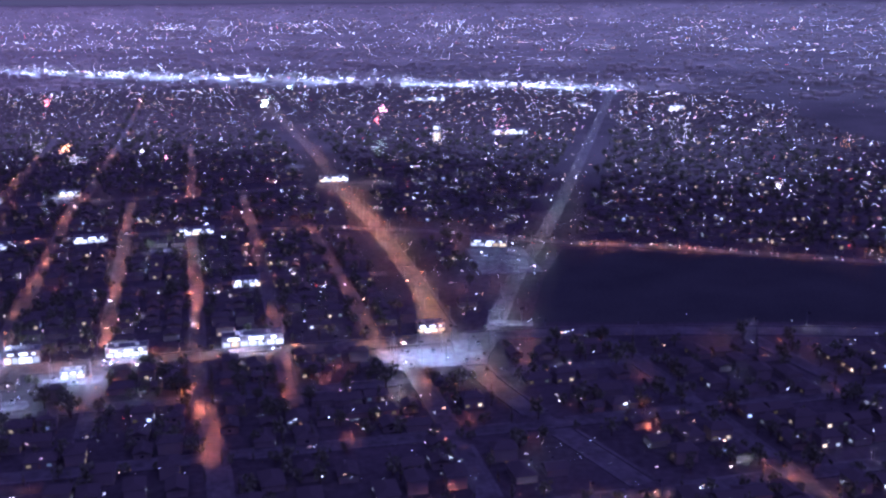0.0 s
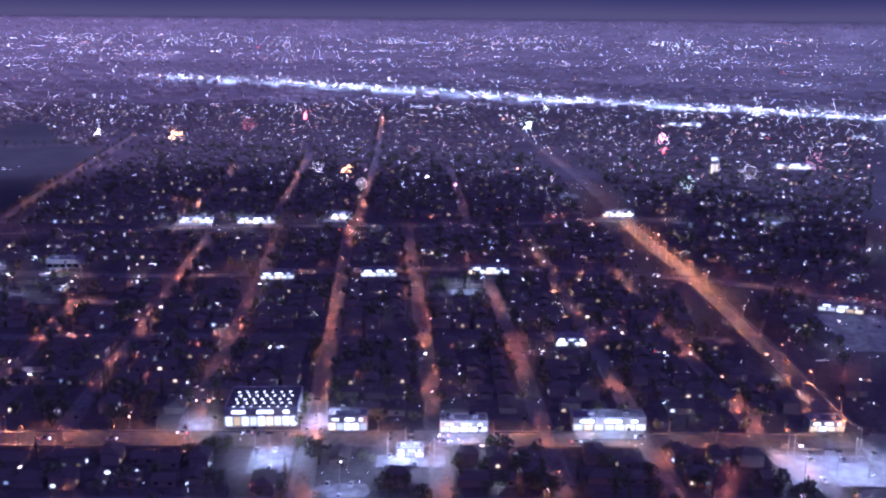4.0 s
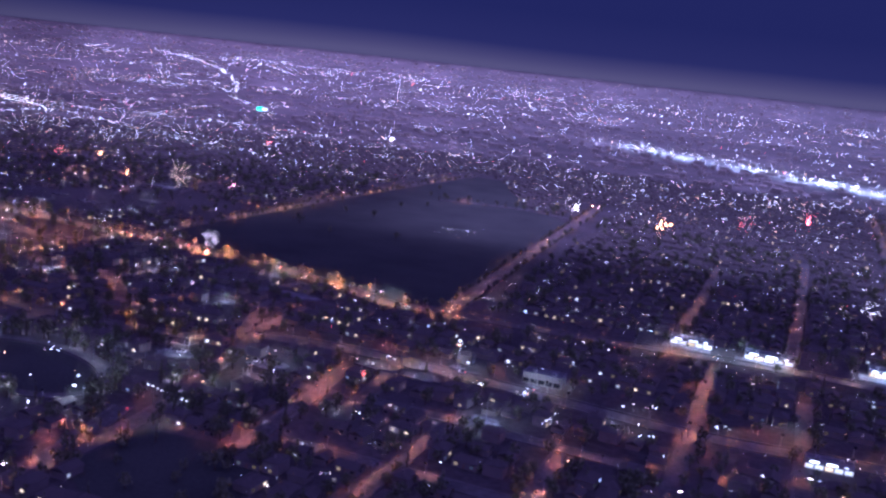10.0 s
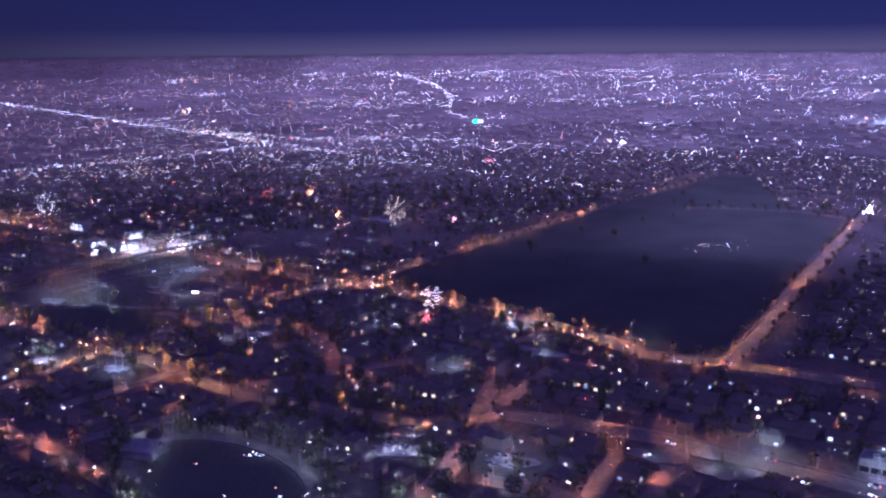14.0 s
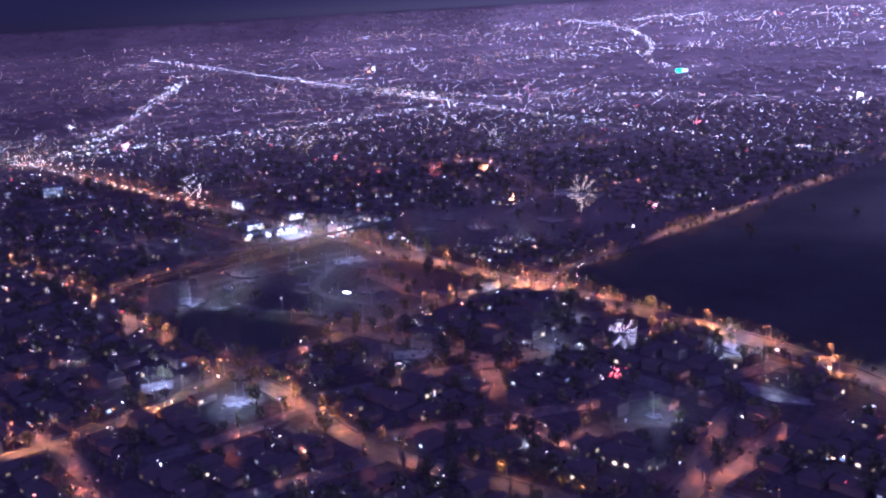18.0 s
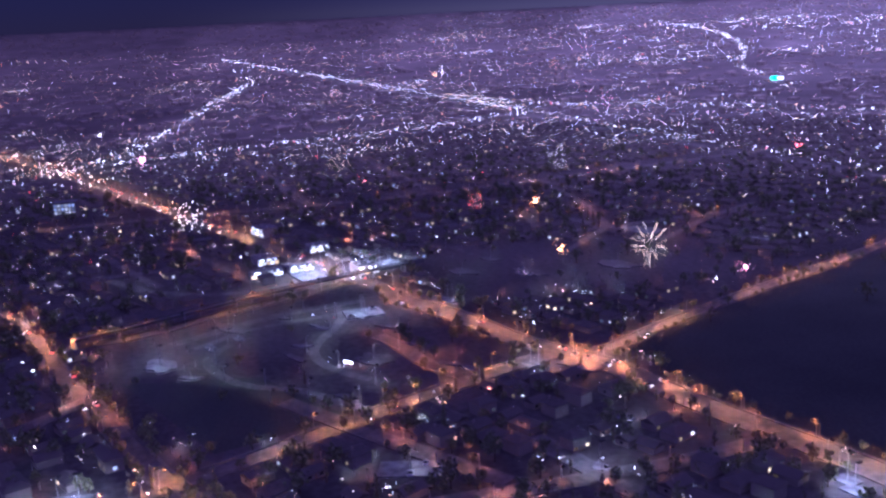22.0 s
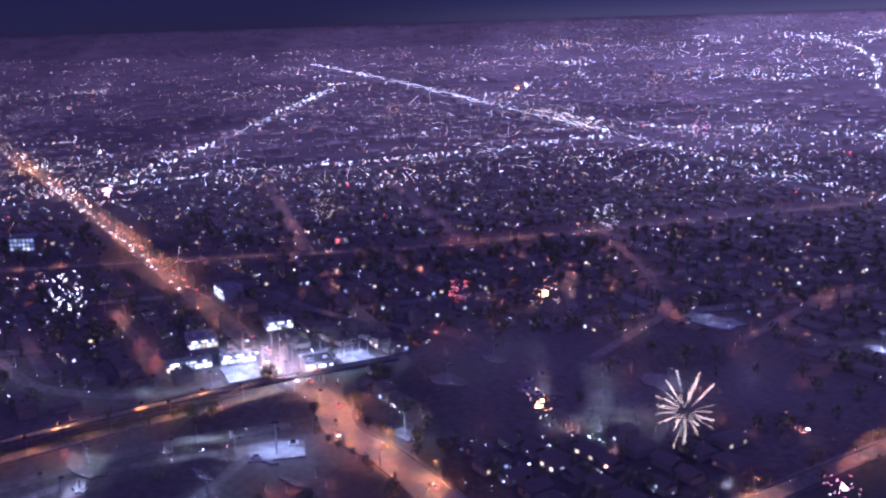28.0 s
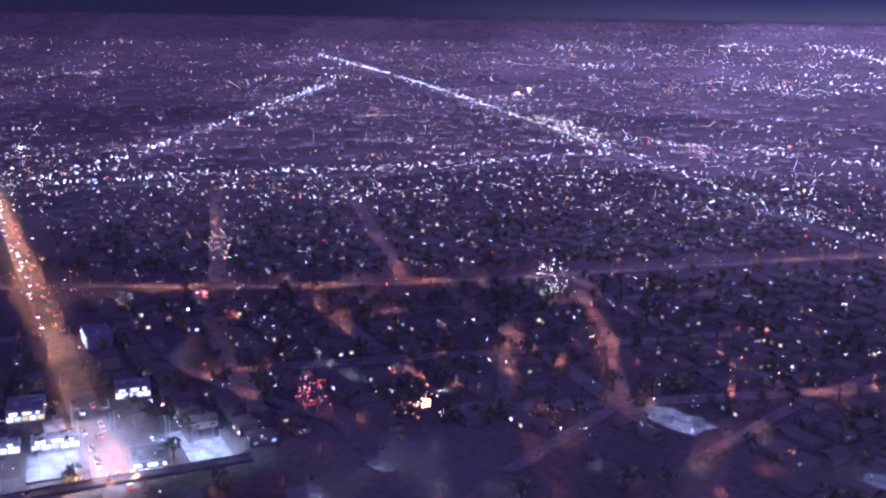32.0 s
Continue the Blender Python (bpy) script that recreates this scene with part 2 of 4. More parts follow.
far_warm = lit("amber_city_lights", [(0, (1.0, 0.62, 0.36)), (0.3, (1.0, 0.8, 0.66)), (0.55, WHITE), (0.75, (1.0, 0.62, 0.7)), (0.93, (1.0, 0.3, 0.14))], 0.3, 10, False, 3.0)
mid_glow = lit("block_lamp", spread, 0.15, 14, False, 3.4)
porch_glow = lit("porch_lamp", spread, 0.15, 15, False, 3.8)
far_glow = lit("city_lights", [(0, WHITE), (0.36, (0.68, 0.76, 1.0)), (0.66, (1.0, 0.84, 0.7)), (0.83, (1.0, 0.68, 0.78)), (0.95, (1.0, 0.5, 0.25)), (0.985, RED)], 0.3, 16, False, 3.0)
# emission set low here to imitate haze over the farthest lamps
rim_glow = lit("rim_lights", [(0, WHITE), (0.35, PINK), (0.6, COOL), (0.8, WARM)], 0.12, 2.2, False, 2.4)
window_glow = lit("lit_window", [(0, WARM), (0.6, WHITE), (0.85, COOL)], 0.05, 2.4, False, 3.5)
head_glow = lit("headlight", [(0, WHITE)], 1.5, 7, False)
tail_glow = lit("taillight", [(0, RED)], 1, 3, False)


# ---- mesh helpers ----
class Geo:
    """Vertices and faces of one mesh, added piece by piece."""

    def __init__(self):
        self.v, self.f = [], []

    def add(self, vs, fs):
        o = len(self.v)
        self.v.extend(vs)
        self.f.extend([tuple(i + o for i in q) for q in fs])
        return self

    def box(self, x0, y0, z0, x1, y1, z1, m=None):
        p = [(x, y, z) for z in (z0, z1) for x, y in ((x0, y0), (x1, y0), (x1, y1), (x0, y1))]
        if m is not None:
            p = [tuple(m @ Vector(q)) for q in p]
        return self.add(p, [(3, 2, 1, 0), (4, 5, 6, 7), (0, 1, 5, 4), (1, 2, 6, 5), (2, 3, 7, 6), (3, 0, 4, 7)])

    def gem(self, x, y, z, r, long=1.0, flat=1.0):
        """A small lamp of eight facets, drawn out along the street grid."""
        a, b, h = r * long, r, r * flat
        p = [(x + a * .977, y + a * .213, z), (x - b * .213, y + b * .977, z), (x - a * .977, y - a * .213, z), (x + b * .213, y - b * .977, z), (x, y, z + h), (x, y, z - h)]
        return self.add(p, [(0, 1, 4), (1, 2, 4), (2, 3, 4), (3, 0, 4), (1, 0, 5), (2, 1, 5), (3, 2, 5), (0, 3, 5)])

    def tube(self, a, b, ra, rb, sides=6):
        a, b = Vector(a), Vector(b)
        q = (b - a).to_track_quat("Z", "Y")
        p = []
        for c, r in ((a, ra), (b, rb)):
            for i in range(sides):
                t = 2 * math.pi * i / sides
                p.append(tuple(c + q @ Vector((r * math.cos(t), r * math.sin(t), 0))))
        fs = [(i, (i + 1) % sides, sides + (i + 1) % sides, sides + i) for i in range(sides)]
        return self.add(p, fs + [tuple(range(sides))[::-1], tuple(range(sides, 2 * sides))])

    def mesh(self, name, mat):
        me = bpy.data.meshes.new(name)
        me.from_pydata(self.v, [], self.f)
        me.materials.append(mat)
        me.update()
        return me


def part(name, geo, mat, parent=None, label=""):
    ob = new(name, geo if isinstance(geo, bpy.types.Mesh) else geo.mesh(name, mat))
    if parent is not None:
        ob.parent = parent
    if label:
        ob["label"] = label
    return ob


def thing(name, label, category, group=""):
    return tagged(new(name), label, category, group)


# ---- the land ----
def site(x, y):
    """The place on the rising land that stands for a place on the endless plain."""
    r = math.hypot(x - HUB[0], y - HUB[1])
    if r > FLAT:
        s = (r - FLAT) / SPAN
        k = (FLAT + SPAN * s / (1 + s)) / r
        x, y = HUB[0] + k * (x - HUB[0]), HUB[1] + k * (y - HUB[1])
    return x, y, rise(x, y)


g = Geo()
rings = [0, 300, 600, 900, 1200, 1500, 1800, 2100, 2400] + [2400 + 2300 * 0.93 * i / 26 for i in range(1, 27)]
N = 144
for r in rings[1:]:
    for i in range(N):
        x, y = HUB[0] + r * math.cos(2 * math.pi * i / N), HUB[1] + r * math.sin(2 * math.pi * i / N)
        g.v.append((x, y, rise(x, y)))
g.v.append((*HUB, 0))
top = len(g.v) - 1
for i in range(N):
    g.f.append((top, i, (i + 1) % N))
    for j in range(len(rings) - 2):
        a, b = j * N + i, j * N + (i + 1) % N
        g.f.append((a, a + N, b + N, b))
ground = tagged(part("ground", g, earth), "dark dry city ground, grey and brown", "ground", kind="structure")
ground.data.shade_smooth()

# ---- roads ----
ROADS, SAMPLES = [], []


def resample(pts, step):
    out, left = [], 0.0
    for a, b in zip(pts, pts[1:]):
        d = math.dist(a, b)
        t = left
        while t < d:
            out.append((a[0] + (b[0] - a[0]) * t / d, a[1] + (b[1] - a[1]) * t / d, math.atan2(b[1] - a[1], b[0] - a[0])))
            t += step
        left = t - d
    return out


def soften(pts):
    for _ in range(2):
        o = [pts[0]]
        for a, b in zip(pts, pts[1:]):
            o += [(a[0] * .75 + b[0] * .25, a[1] * .75 + b[1] * .25), (a[0] * .25 + b[0] * .75, a[1] * .25 + b[1] * .75)]
        pts = o + [pts[-1]]
    return pts


def ribbon(pts, width, z, depth=0.0, shift=0.0):
    """A strip along a line, of that width, shifted to its left; with depth, a slab."""
    gg = Geo()
    n = len(pts)
    for i, p in enumerate(pts):
        a, b = pts[max(i - 1, 0)], pts[min(i + 1, n - 1)]
        d = math.dist(a, b) or 1
        nx, ny = -(b[1] - a[1]) / d, (b[0] - a[0]) / d
        for s in (shift + width / 2, shift - width / 2):
            X, Y, Z = site(p[0] + nx * s, p[1] + ny * s)
            gg.v.append((X, Y, Z + z))
            if depth:
                gg.v.append((X, Y, Z + z - depth))
    if not depth:
        gg.f = [(2 * i, 2 * i + 1, 2 * i + 3, 2 * i + 2) for i in range(n - 1)]
    else:
        for i in range(n - 1):
            a = 4 * i
            gg.f += [(a, a + 2, a + 6, a + 4), (a + 1, a + 5, a + 7, a + 3), (a, a + 4, a + 5, a + 1), (a + 2, a + 3, a + 7, a + 6)]
        gg.f += [(0, 1, 3, 2), (4 * n - 4, 4 * n - 2, 4 * n - 1, 4 * n - 3)]
    return gg


def road(name, label, width, *flat, paved=True):
    pts = soften([(flat[i], flat[i + 1]) for i in range(0, len(flat), 2)])
    pts = [p[:2] for p in resample(pts, 12)] + [pts[-1]]
    tagged(part(name, ribbon(pts, width, 0.05 + 0.006 * len(ROADS)), asphalt), label, "road", kind="structure")
    ROADS.append((pts, width, paved))
    SAMPLES.extend((x, y, width / 2) for x, y in pts)
    return pts


avenue = road("road_avenue", "wide asphalt avenue lit orange by street lamps", 14, -560, 410, -480, 437, -341, 465, -239, 487, -134, 509, -30, 529, 5, 537, 90, 548, 200, 545, 420, 530)
middle = road("road_middle", "asphalt cross street lit orange by street lamps", 13, -690, 672, -627, 702, -555, 716, -422, 734, -341, 769, -279, 786, -209, 811, -128, 817, -54, 812, 8, 798)
red_road = road("road_beside_field", "asphalt road beside a dark field, reddish under lamps", 13, 8, 798, 79, 763, 161, 746, 259, 712, 330, 690, 520, 640)
upper = road("road_upper", "asphalt street with bright shop fronts", 13, -640, 832, -581, 851, -484, 891, -412, 919, -350, 931, -236, 962, -132, 1010, -60, 1032)
diagonal = road("road_diagonal", "long straight orange-lit boulevard", 10, -345, 1902, -230, 1480, -155, 1215, -95, 950, -58, 825, -20, 660, 2, 548, 19, 480, 40, 434, 80, 360)
pale_road = road("road_pale", "asphalt road under pale white lamps", 8, 330, 1950, 283, 1727, 187, 1267, 122, 966, 84, 790, 51, 670, 28, 545, 15, 490)
park_south = road("road_park_south", "tree-lined road along a park, orange under lamps", 14, -1152, 762, -1119, 757, -1094, 770, -1046, 778, -1010, 780, -965, 800, -896, 803, -841, 812, -791, 818, -740, 816, -690, 806, -655, 832)
park_east = road("road_park_east", "orange-lit road up the side of a dark park", 8, -655, 832, -660, 855, -735, 1085, -826, 1385, -870, 1520)
park_west = road("road_park_west", "dim orange road behind a dark park", 7, -975, 812, -1000, 895, -1034, 1061, -1065, 1190, -1092, 1320, -1145, 1610)
left_ave = road("road_curving_avenue", "winding orange-lit avenue between houses", 9, -1480, 478, -1318, 511, -1186, 540, -1124, 545, -1028, 560, -990, 565, -945, 571, -922, 581, -855, 588, -833, 586, -793, 596, -741, 621, -709, 632, -690, 672)
left_spur = road("road_spur", "short orange-lit side street", 8, -940, 571, -937, 562, -919, 531, -909, 494, -904, 440)
link = road("road_link", "orange-lit link road beside dark trees", 10, -940, 575, -947, 610, -958, 652, -968, 694, -978, 737, -985, 785)
boulevard = road("road_boulevard", "wide bright boulevard full of traffic", 15, -2420, 520, -1926, 625, -1548, 692, -1384, 720, -1277, 738, -1207, 750, -1152, 762)
cross = road("road_cross", "long dim orange cross street", 11, -1530, 560, -1508, 690, -1482, 790, -1457, 880, -1446, 1000, -1440, 1180, -1434, 1380)
shops_line = road("road_white_lamps", "far street lined with white lamps", 12, -1830, 560, -1893, 740, -1903, 990, -1920, 1170, -1960, 1360)
long_line = road("road_far_diagonal", "far straight avenue of white lamps", 16, -4871, 1640, -3275, 1493, -2486, 1414, -2079, 1395, -1894, 1370, -1629, 1343, -1425, 1340, -1242, 1324, -1100, 1312)
left_up = road("road_far_fork", "far avenue with scattered lamps", 12, -1890, 660, -2073, 778, -2326, 877, -2707, 1039, -3300, 1290)
side_a = road("road_side_red", "side street with red lamps", 8, -1833, 849, -1660, 833, -1484, 818)
side_b = road("road_side", "dim side street", 8, -1787, 978, -1640, 962, -1470, 945)
frontage = road("road_frontage", "orange-lit road beneath a railway viaduct", 9, -1130, 500, -1152, 550, -1148, 585, -1152, 612, -1161, 640, -1169, 668, -1178, 712, -1187, 742)
ramp = road("road_ramp", "pale curving ramp", 8, -1300, 600, -1272, 611, -1248, 620, -1229, 635, -1209, 662, -1201, 692, -1206, 716, paved=False)
loop_a = road("road_loop", "grey looping interchange road", 6, -1110, 712, -1092, 700, -1075, 683, -1052, 672, -1021, 678, -996, 692, -985, 705, paved=False)
yard_track_a = road("road_rail_yard", "long grey track bed beside a viaduct", 9, -1120, 610, -1138, 668, -1140, 701, -1138, 738, paved=False)
yard_track_b = road("road_rail_yard", "long grey track bed beside a viaduct", 6, -1105, 620, -1123, 660, -1120, 698, -1121, 742, paved=False)
loop_b = road("road_loop_outer", "grey looping interchange road", 6, -1100, 640, -1086, 621, -1060, 620, -1029, 629, -1011, 653, -990, 660, -968, 672, paved=False)
highway = road("road_highway", "distant highway, brilliantly lit blue-white", 34, -2200, 3050, -1629, 2830, -1161, 2635, -817, 2525, -508, 2385, -109, 2235, 130, 2140, 400, 2040)
snake = road("road_winding_hill", "far winding hill road of white lamps", 14, -6500, 5200, -5083, 4385, -3900, 3560, -2901, 2720, -2500, 2300, -2116, 2063)
U, V = (0.977, 0.213), (-0.243, 0.970)
STREETS, LANES = [], []
for k, (x0, y0, x1, y1) in enumerate(((-476, 440, -520, 640), (-405, 448, -461, 660), (-352, 462, -461, 873), (-298, 478, -393, 850), (-215, 385, -351, 925), (-160, 405, -299, 930), (-118, 440, -212, 810), (-72, 440, -198, 960), (-30, 500, -118, 830), (-348, 935, -448, 1390), (-250, 960, -330, 1290), (-420, 905, -540, 1380), (-500, 885, -590, 1240))):
    STREETS.append(road("road_street", "narrow residential street, patchily lit orange", 6, x0, y0, (x0 + x1) / 2 + 2, (y0 + y1) / 2, x1, y1))
lane_a = road("road_lane", "narrow residential lane", 7, -560, 560, -440, 590, -300, 622, -140, 650, -40, 672)
lane_b = road("road_lane", "narrow residential lane", 7, -640, 610, -560, 640, -420, 668)
lane_c = road("road_lane", "narrow residential lane", 7, -690, 672, -655, 600, -620, 530, -600, 440)
lane_d = road("road_lane", "narrow residential lane", 7, -820, 595, -800, 660, -775, 740, -770, 800)
for k, (x0, y0, x1, y1) in enumerate(((-330, 405, 120, 500), (-260, 350, 260, 465), (-150, 300, 330, 410), (90, 540, 160, 300), (170, 545, 250, 310), (300, 540, 360, 330), (-115, 440, -75, 300), (-20, 500, 30, 290))):
    LANES.append(road("road_lane", "narrow residential lane, patchily lit orange", 7, x0, y0, (x0 + x1) / 2 + 3, (y0 + y1) / 2, x1, y1))
for k, (x0, y0, x1, y1) in enumerate(((-1480, 800, -1250, 815), (-1460, 870, -1250, 900), (-1450, 960, -1200, 985), (-1440, 1060, -1180, 1075), (-1310, 800, -1290, 1150), (-1400, 800, -1370, 1150), (-1230, 900, -1195, 1130), (-1010, 480, -1060, 560), (-860, 500, -870, 590), (-810, 480, -800, 600), (-600, 440, -640, 530), (-1330, 502, -1300, 640), (-1420, 490, -1390, 700), (-560, 600, -600, 700), (-1000, 640, -870, 690), (-900, 720, -770, 735))):
    LANES.append(road("road_lane", "narrow residential lane, patchily lit orange", 7, x0, y0, (x0 + x1) / 2 + 3, (y0 + y1) / 2, x1, y1))
EXTRA = []
for flat in ((-861, 474, -825, 482, -791, 488, -730, 490), (-960, 452, -925, 466, -902, 477, -861, 482), (-745, 740, -740, 727, -700, 664), (-612, 668, -609, 658, -598, 633), (-719, 746, -705, 705, -699, 681), (-855, 681, -823, 665), (-792, 655, -762, 649, -765, 676)):
    EXTRA.append(road("road_lane", "narrow residential lane, patchily lit orange", 6, *flat))
for flat in ((-448, 1390, -469, 1476, -520, 1690, -590, 1960), (-1000, 1300, -965, 1331, -897, 1365, -832, 1359, -815, 1350), (-1066, 717, -1040, 722, -1013, 720, -984, 727), (-598, 633, -593, 619, -579, 577, -566, 540)):
    EXTRA.append(road("road_lane", "narrow lane, patchily lit orange", 6, *flat))
line_right = road("road_far_bend", "far bending avenue of white lamps", 12, -2250, 1425, -1990, 1490, -1930, 1600, -1769, 1640, -1560, 1720)
lane_e = road("road_lane", "narrow residential lane", 7, -880, 586, -870, 660, -850, 740, -845, 800)
S = np.array(SAMPLES)


def clear(x, y, gap):
    """Whether a place stands that far from the edge of every road."""
    return bool(np.all((S[:, 0] - x) ** 2 + (S[:, 1] - y) ** 2 > (S[:, 2] + gap) ** 2))


MAIN = np.array([p for q in (avenue, middle, upper, red_road, cross, diagonal, pale_road, park_south, park_east, park_west, boulevard, shops_line) for p in q])


def off_main(x, y, gap):
    """Whether a place stands well back from the main roads, which run open between their forecourts."""
    return bool(np.all((MAIN[:, 0] - x) ** 2 + (MAIN[:, 1] - y) ** 2 > gap * gap))


# pavements, with a kerb, where no other road crosses
for pts, width, paved in ROADS:
    if not paved or pts[0][0] < -2300 or pts is highway or width > 30:
        continue
    for side in (1, -1):
        gg = Geo()
        run = []
        for i, p in enumerate(pts + [None]):
            ok = False
            if p is not None:
                a, b = pts[max(i - 1, 0)], pts[min(i + 1, len(pts) - 1)]
                d = math.dist(a, b) or 1
                x, y = p[0] - (b[1] - a[1]) / d * side * (width / 2 + 1), p[1] + (b[0] - a[0]) / d * side * (width / 2 + 1)
                ok = clear(x, y, 0.4)
            if ok:
                run.append(p)
            else:
                if len(run) > 1:
                    q = ribbon(run, 2.0, 0.38, 0.36, side * (width / 2 + 1.02))
                    gg.add(q.v, q.f)
                run = []
        if gg.v:
            tagged(part("pavement", gg, paving), "raised concrete pavement along a street", "pavement", kind="structure")

# ---- dark fields and the park ----
PARK = [(-968, 822), (-895, 815), (-841, 823), (-740, 828), (-690, 818), (-668, 842), (-746, 1085), (-820, 1330), (-905, 1372), (-1085, 1600), (-1130, 1590), (-1082, 1320), (-1024, 1061), (-992, 895)]
FIELD = [(92, 738), (160, 728), (330, 675), (560, 610), (540, 550), (200, 560), (52, 562), (70, 660)]
GROVES = [[(-1070, 575), (-960, 596), (-966, 660), (-1040, 640)], [(-600, 470), (-540, 445), (-520, 500), (-560, 540), (-610, 520)]]


def inside(x, y, poly):
    c = False
    for (x0, y0), (x1, y1) in zip(poly, poly[1:] + poly[:1]):
        if (y0 > y) != (y1 > y) and x < x0 + (x1 - x0) * (y - y0) / (y1 - y0):
            c = not c
    return c


for name, poly, label in (("park_ground", PARK, "large dark unlit park of grass"), ("field_ground", FIELD, "large dark empty field"), *(("grove_ground", q, "dark grassy plot under trees") for q in GROVES)):
    gg = Geo()
    gg.add([(*p, 0.045) for p in poly] + [(*p, -0.2) for p in poly], [tuple(range(len(poly)))])
    tagged(part(name, gg, turf), label, "park", kind="structure")


def open_land(x, y):
    return not (inside(x, y, PARK) or inside(x, y, FIELD) or any(inside(x, y, q) for q in GROVES))


# ---- street lamps ----
def lamp_parts(height, arm, lens, size=1.0, hood=0.5, bulb=None):
    pole = Geo().tube((0, 0, 0), (0, 0, height), 0.14, 0.08)
    foot = Geo().tube((0, 0, 0), (0, 0, 0.5), 0.26, 0.2, 8)
    reach = Geo().tube((0, 0, height - 0.1), (arm, 0, height + 0.35), 0.07, 0.05)
    top = Geo()
    s = size
    top.add([(arm - .4 * s, -.8 * s, height + .3), (arm + .4 * s, -.8 * s, height + .3), (arm + .4 * s, .8 * s, height + .3), (arm - .4 * s, .8 * s, height + .3),
             (arm - .2 * s, -.5 * s, height + .6), (arm + .2 * s, -.5 * s, height + .6), (arm + .2 * s, .5 * s, height + .6), (arm - .2 * s, .5 * s, height + .6)],
            [(3, 2, 1, 0), (4, 5, 6, 7), (0, 1, 5, 4), (1, 2, 6, 5), (2, 3, 7, 6), (3, 0, 4, 7)])
    for x0, y0, x1, y1 in ((-.4, -.8, -.36, .8), (.36, -.8, .4, .8)):
        top.box(arm + x0 * s, y0 * s, height + .3 - hood, arm + x1 * s, y1 * s, height + .3)
    face = Geo().add([(arm - .34 * s, -.7 * s, height + .28), (arm + .34 * s, -.7 * s, height + .28), (arm + .34 * s, .7 * s, height + .28), (arm - .34 * s, .7 * s, height + .28)], [(3, 2, 1, 0)])
    made = [("pole", pole, steel), ("foot", foot, concrete), ("arm", reach, steel), ("lamp_head", top, lamp_paint), ("lens", face, lens)]
    if bulb:
        made.append(("bulb", Geo().gem(arm + .1, 0, height - .25, .21 * s, 1.0, .8), bulb))
    return made


def lamp_kind(label, height, arm, lens, size=1.0, hood=0.5, bulb=None):
    made = lamp_parts(height, arm, lens, size, hood, bulb)
    return label, [(n, q.mesh(n, m), m, q) for n, q, m in made]


KINDS = {"sodium": lamp_kind("steel street lamp with an orange sodium light", 8.5, 2.6, sodium_lens, 1.1, 0.95, sodium_bulb),
         "amber": lamp_kind("steel street lamp with a soft amber light", 8.0, 2.2, amber_lens, 1.0, 0.95, sodium_bulb),
         "park": lamp_kind("park road lamp with a wide orange light", 6.5, 1.8, amber_lens, 0.95, 0.2, sodium_bulb),
         "old": lamp_kind("steel street lamp with a dim orange light", 6.0, 2.0, sodium_dim, 0.9, 0.5, sodium_bulb),
         "white": lamp_kind("steel street lamp with a white light", 9, 2.4, white_lens, 1.0, 0.5, white_bulb),
         "garden": lamp_kind("low garden lamp with a reddish light", 3.4, 0.7, garden_lens, 0.55, 0.15),
         "porch": lamp_kind("low porch lamp with a white light", 3.2, 0.6, porch_lens, 0.5, 0.1),
         "tower": lamp_kind("tall highway lighting mast with a blue-white light", 22, 1.5, tower_lens, 4.5, 0.2, white_bulb),
         "flood": lamp_kind("tall steel floodlight mast with a blue-white light", 12, 1.2, flood_lens, 1.9, 0.2)}
LAMPS = []


def lamps_along(pts, width, kind, step, both=False, start=0.0, skip=0.0):
    for i, (x, y, a) in enumerate(resample(pts, step)):
        if i * step < start or random.random() < skip:
            continue
        for side in ((1, -1) if both else ((1,) if i % 2 else (-1,))):
            jog = random.uniform(-step, step) * 0.22
            px, py = x - math.sin(a) * side * (width / 2 + 0.8) + math.cos(a) * jog, y + math.cos(a) * side * (width / 2 + 0.8) + math.sin(a) * jog
            LAMPS.append((px, py, a + (-math.pi / 2 if side > 0 else math.pi / 2), kind))


lamps_along(avenue[:-36], 14, "amber", 17, skip=0.2)
lamps_along(avenue[-36:], 14, "white", 44, skip=0.3)
lamps_along(middle, 13, "amber", 17, skip=0.15)
lamps_along(red_road[:34], 13, "old", 11)
lamps_along(upper, 13, "amber", 21, skip=0.2)
lamps_along([p for p in diagonal if 455 < p[1] < 770 or p[1] > 1020], 10, "amber", 20, skip=0.15)
lamps_along([p for p in diagonal if 770 < p[1] < 1020], 10, "sodium", 17)
lamps_along(pale_road, 5, "white", 34)
lamps_along(park_south, 14, "sodium", 19)
lamps_along(park_south, 14, "park", 19, start=9)
lamps_along(park_east, 8, "park", 19, skip=0.25)
lamps_along(park_west, 7, "park", 17, skip=0.25)
lamps_along([p for p in left_ave if p[0] < -1000], 9, "amber", 14, skip=0.3)
lamps_along([p for p in left_ave if -946 < p[0] < -700], 9, "sodium", 15, skip=0.25)
lamps_along([p for p in left_ave if p[0] > -700], 9, "amber", 15, skip=0.3)
for q in EXTRA:
    lamps_along(q, 6, "old", 15, skip=0.25)
lamps_along(left_spur, 8, "sodium", 15)
lamps_along([p for p in link if p[1] > 612], 10, "sodium", 19)
lamps_along(boulevard[:-10], 12, "sodium", 24, both=True, skip=0.1)
# masts added to whiten this stretch, where queued headlights glare
lamps_along(boulevard[-10:-3], 14, "flood", 16, both=True)
lamps_along(boulevard[-10:], 14, "sodium", 24, both=True)
lamps_along(cross, 11, "amber", 15, skip=0.1)
lamps_along(side_a, 8, "old", 26)
lamps_along(side_b, 8, "old", 26)
lamps_along([p for p in frontage if p[1] > 545], 9, "sodium", 17)
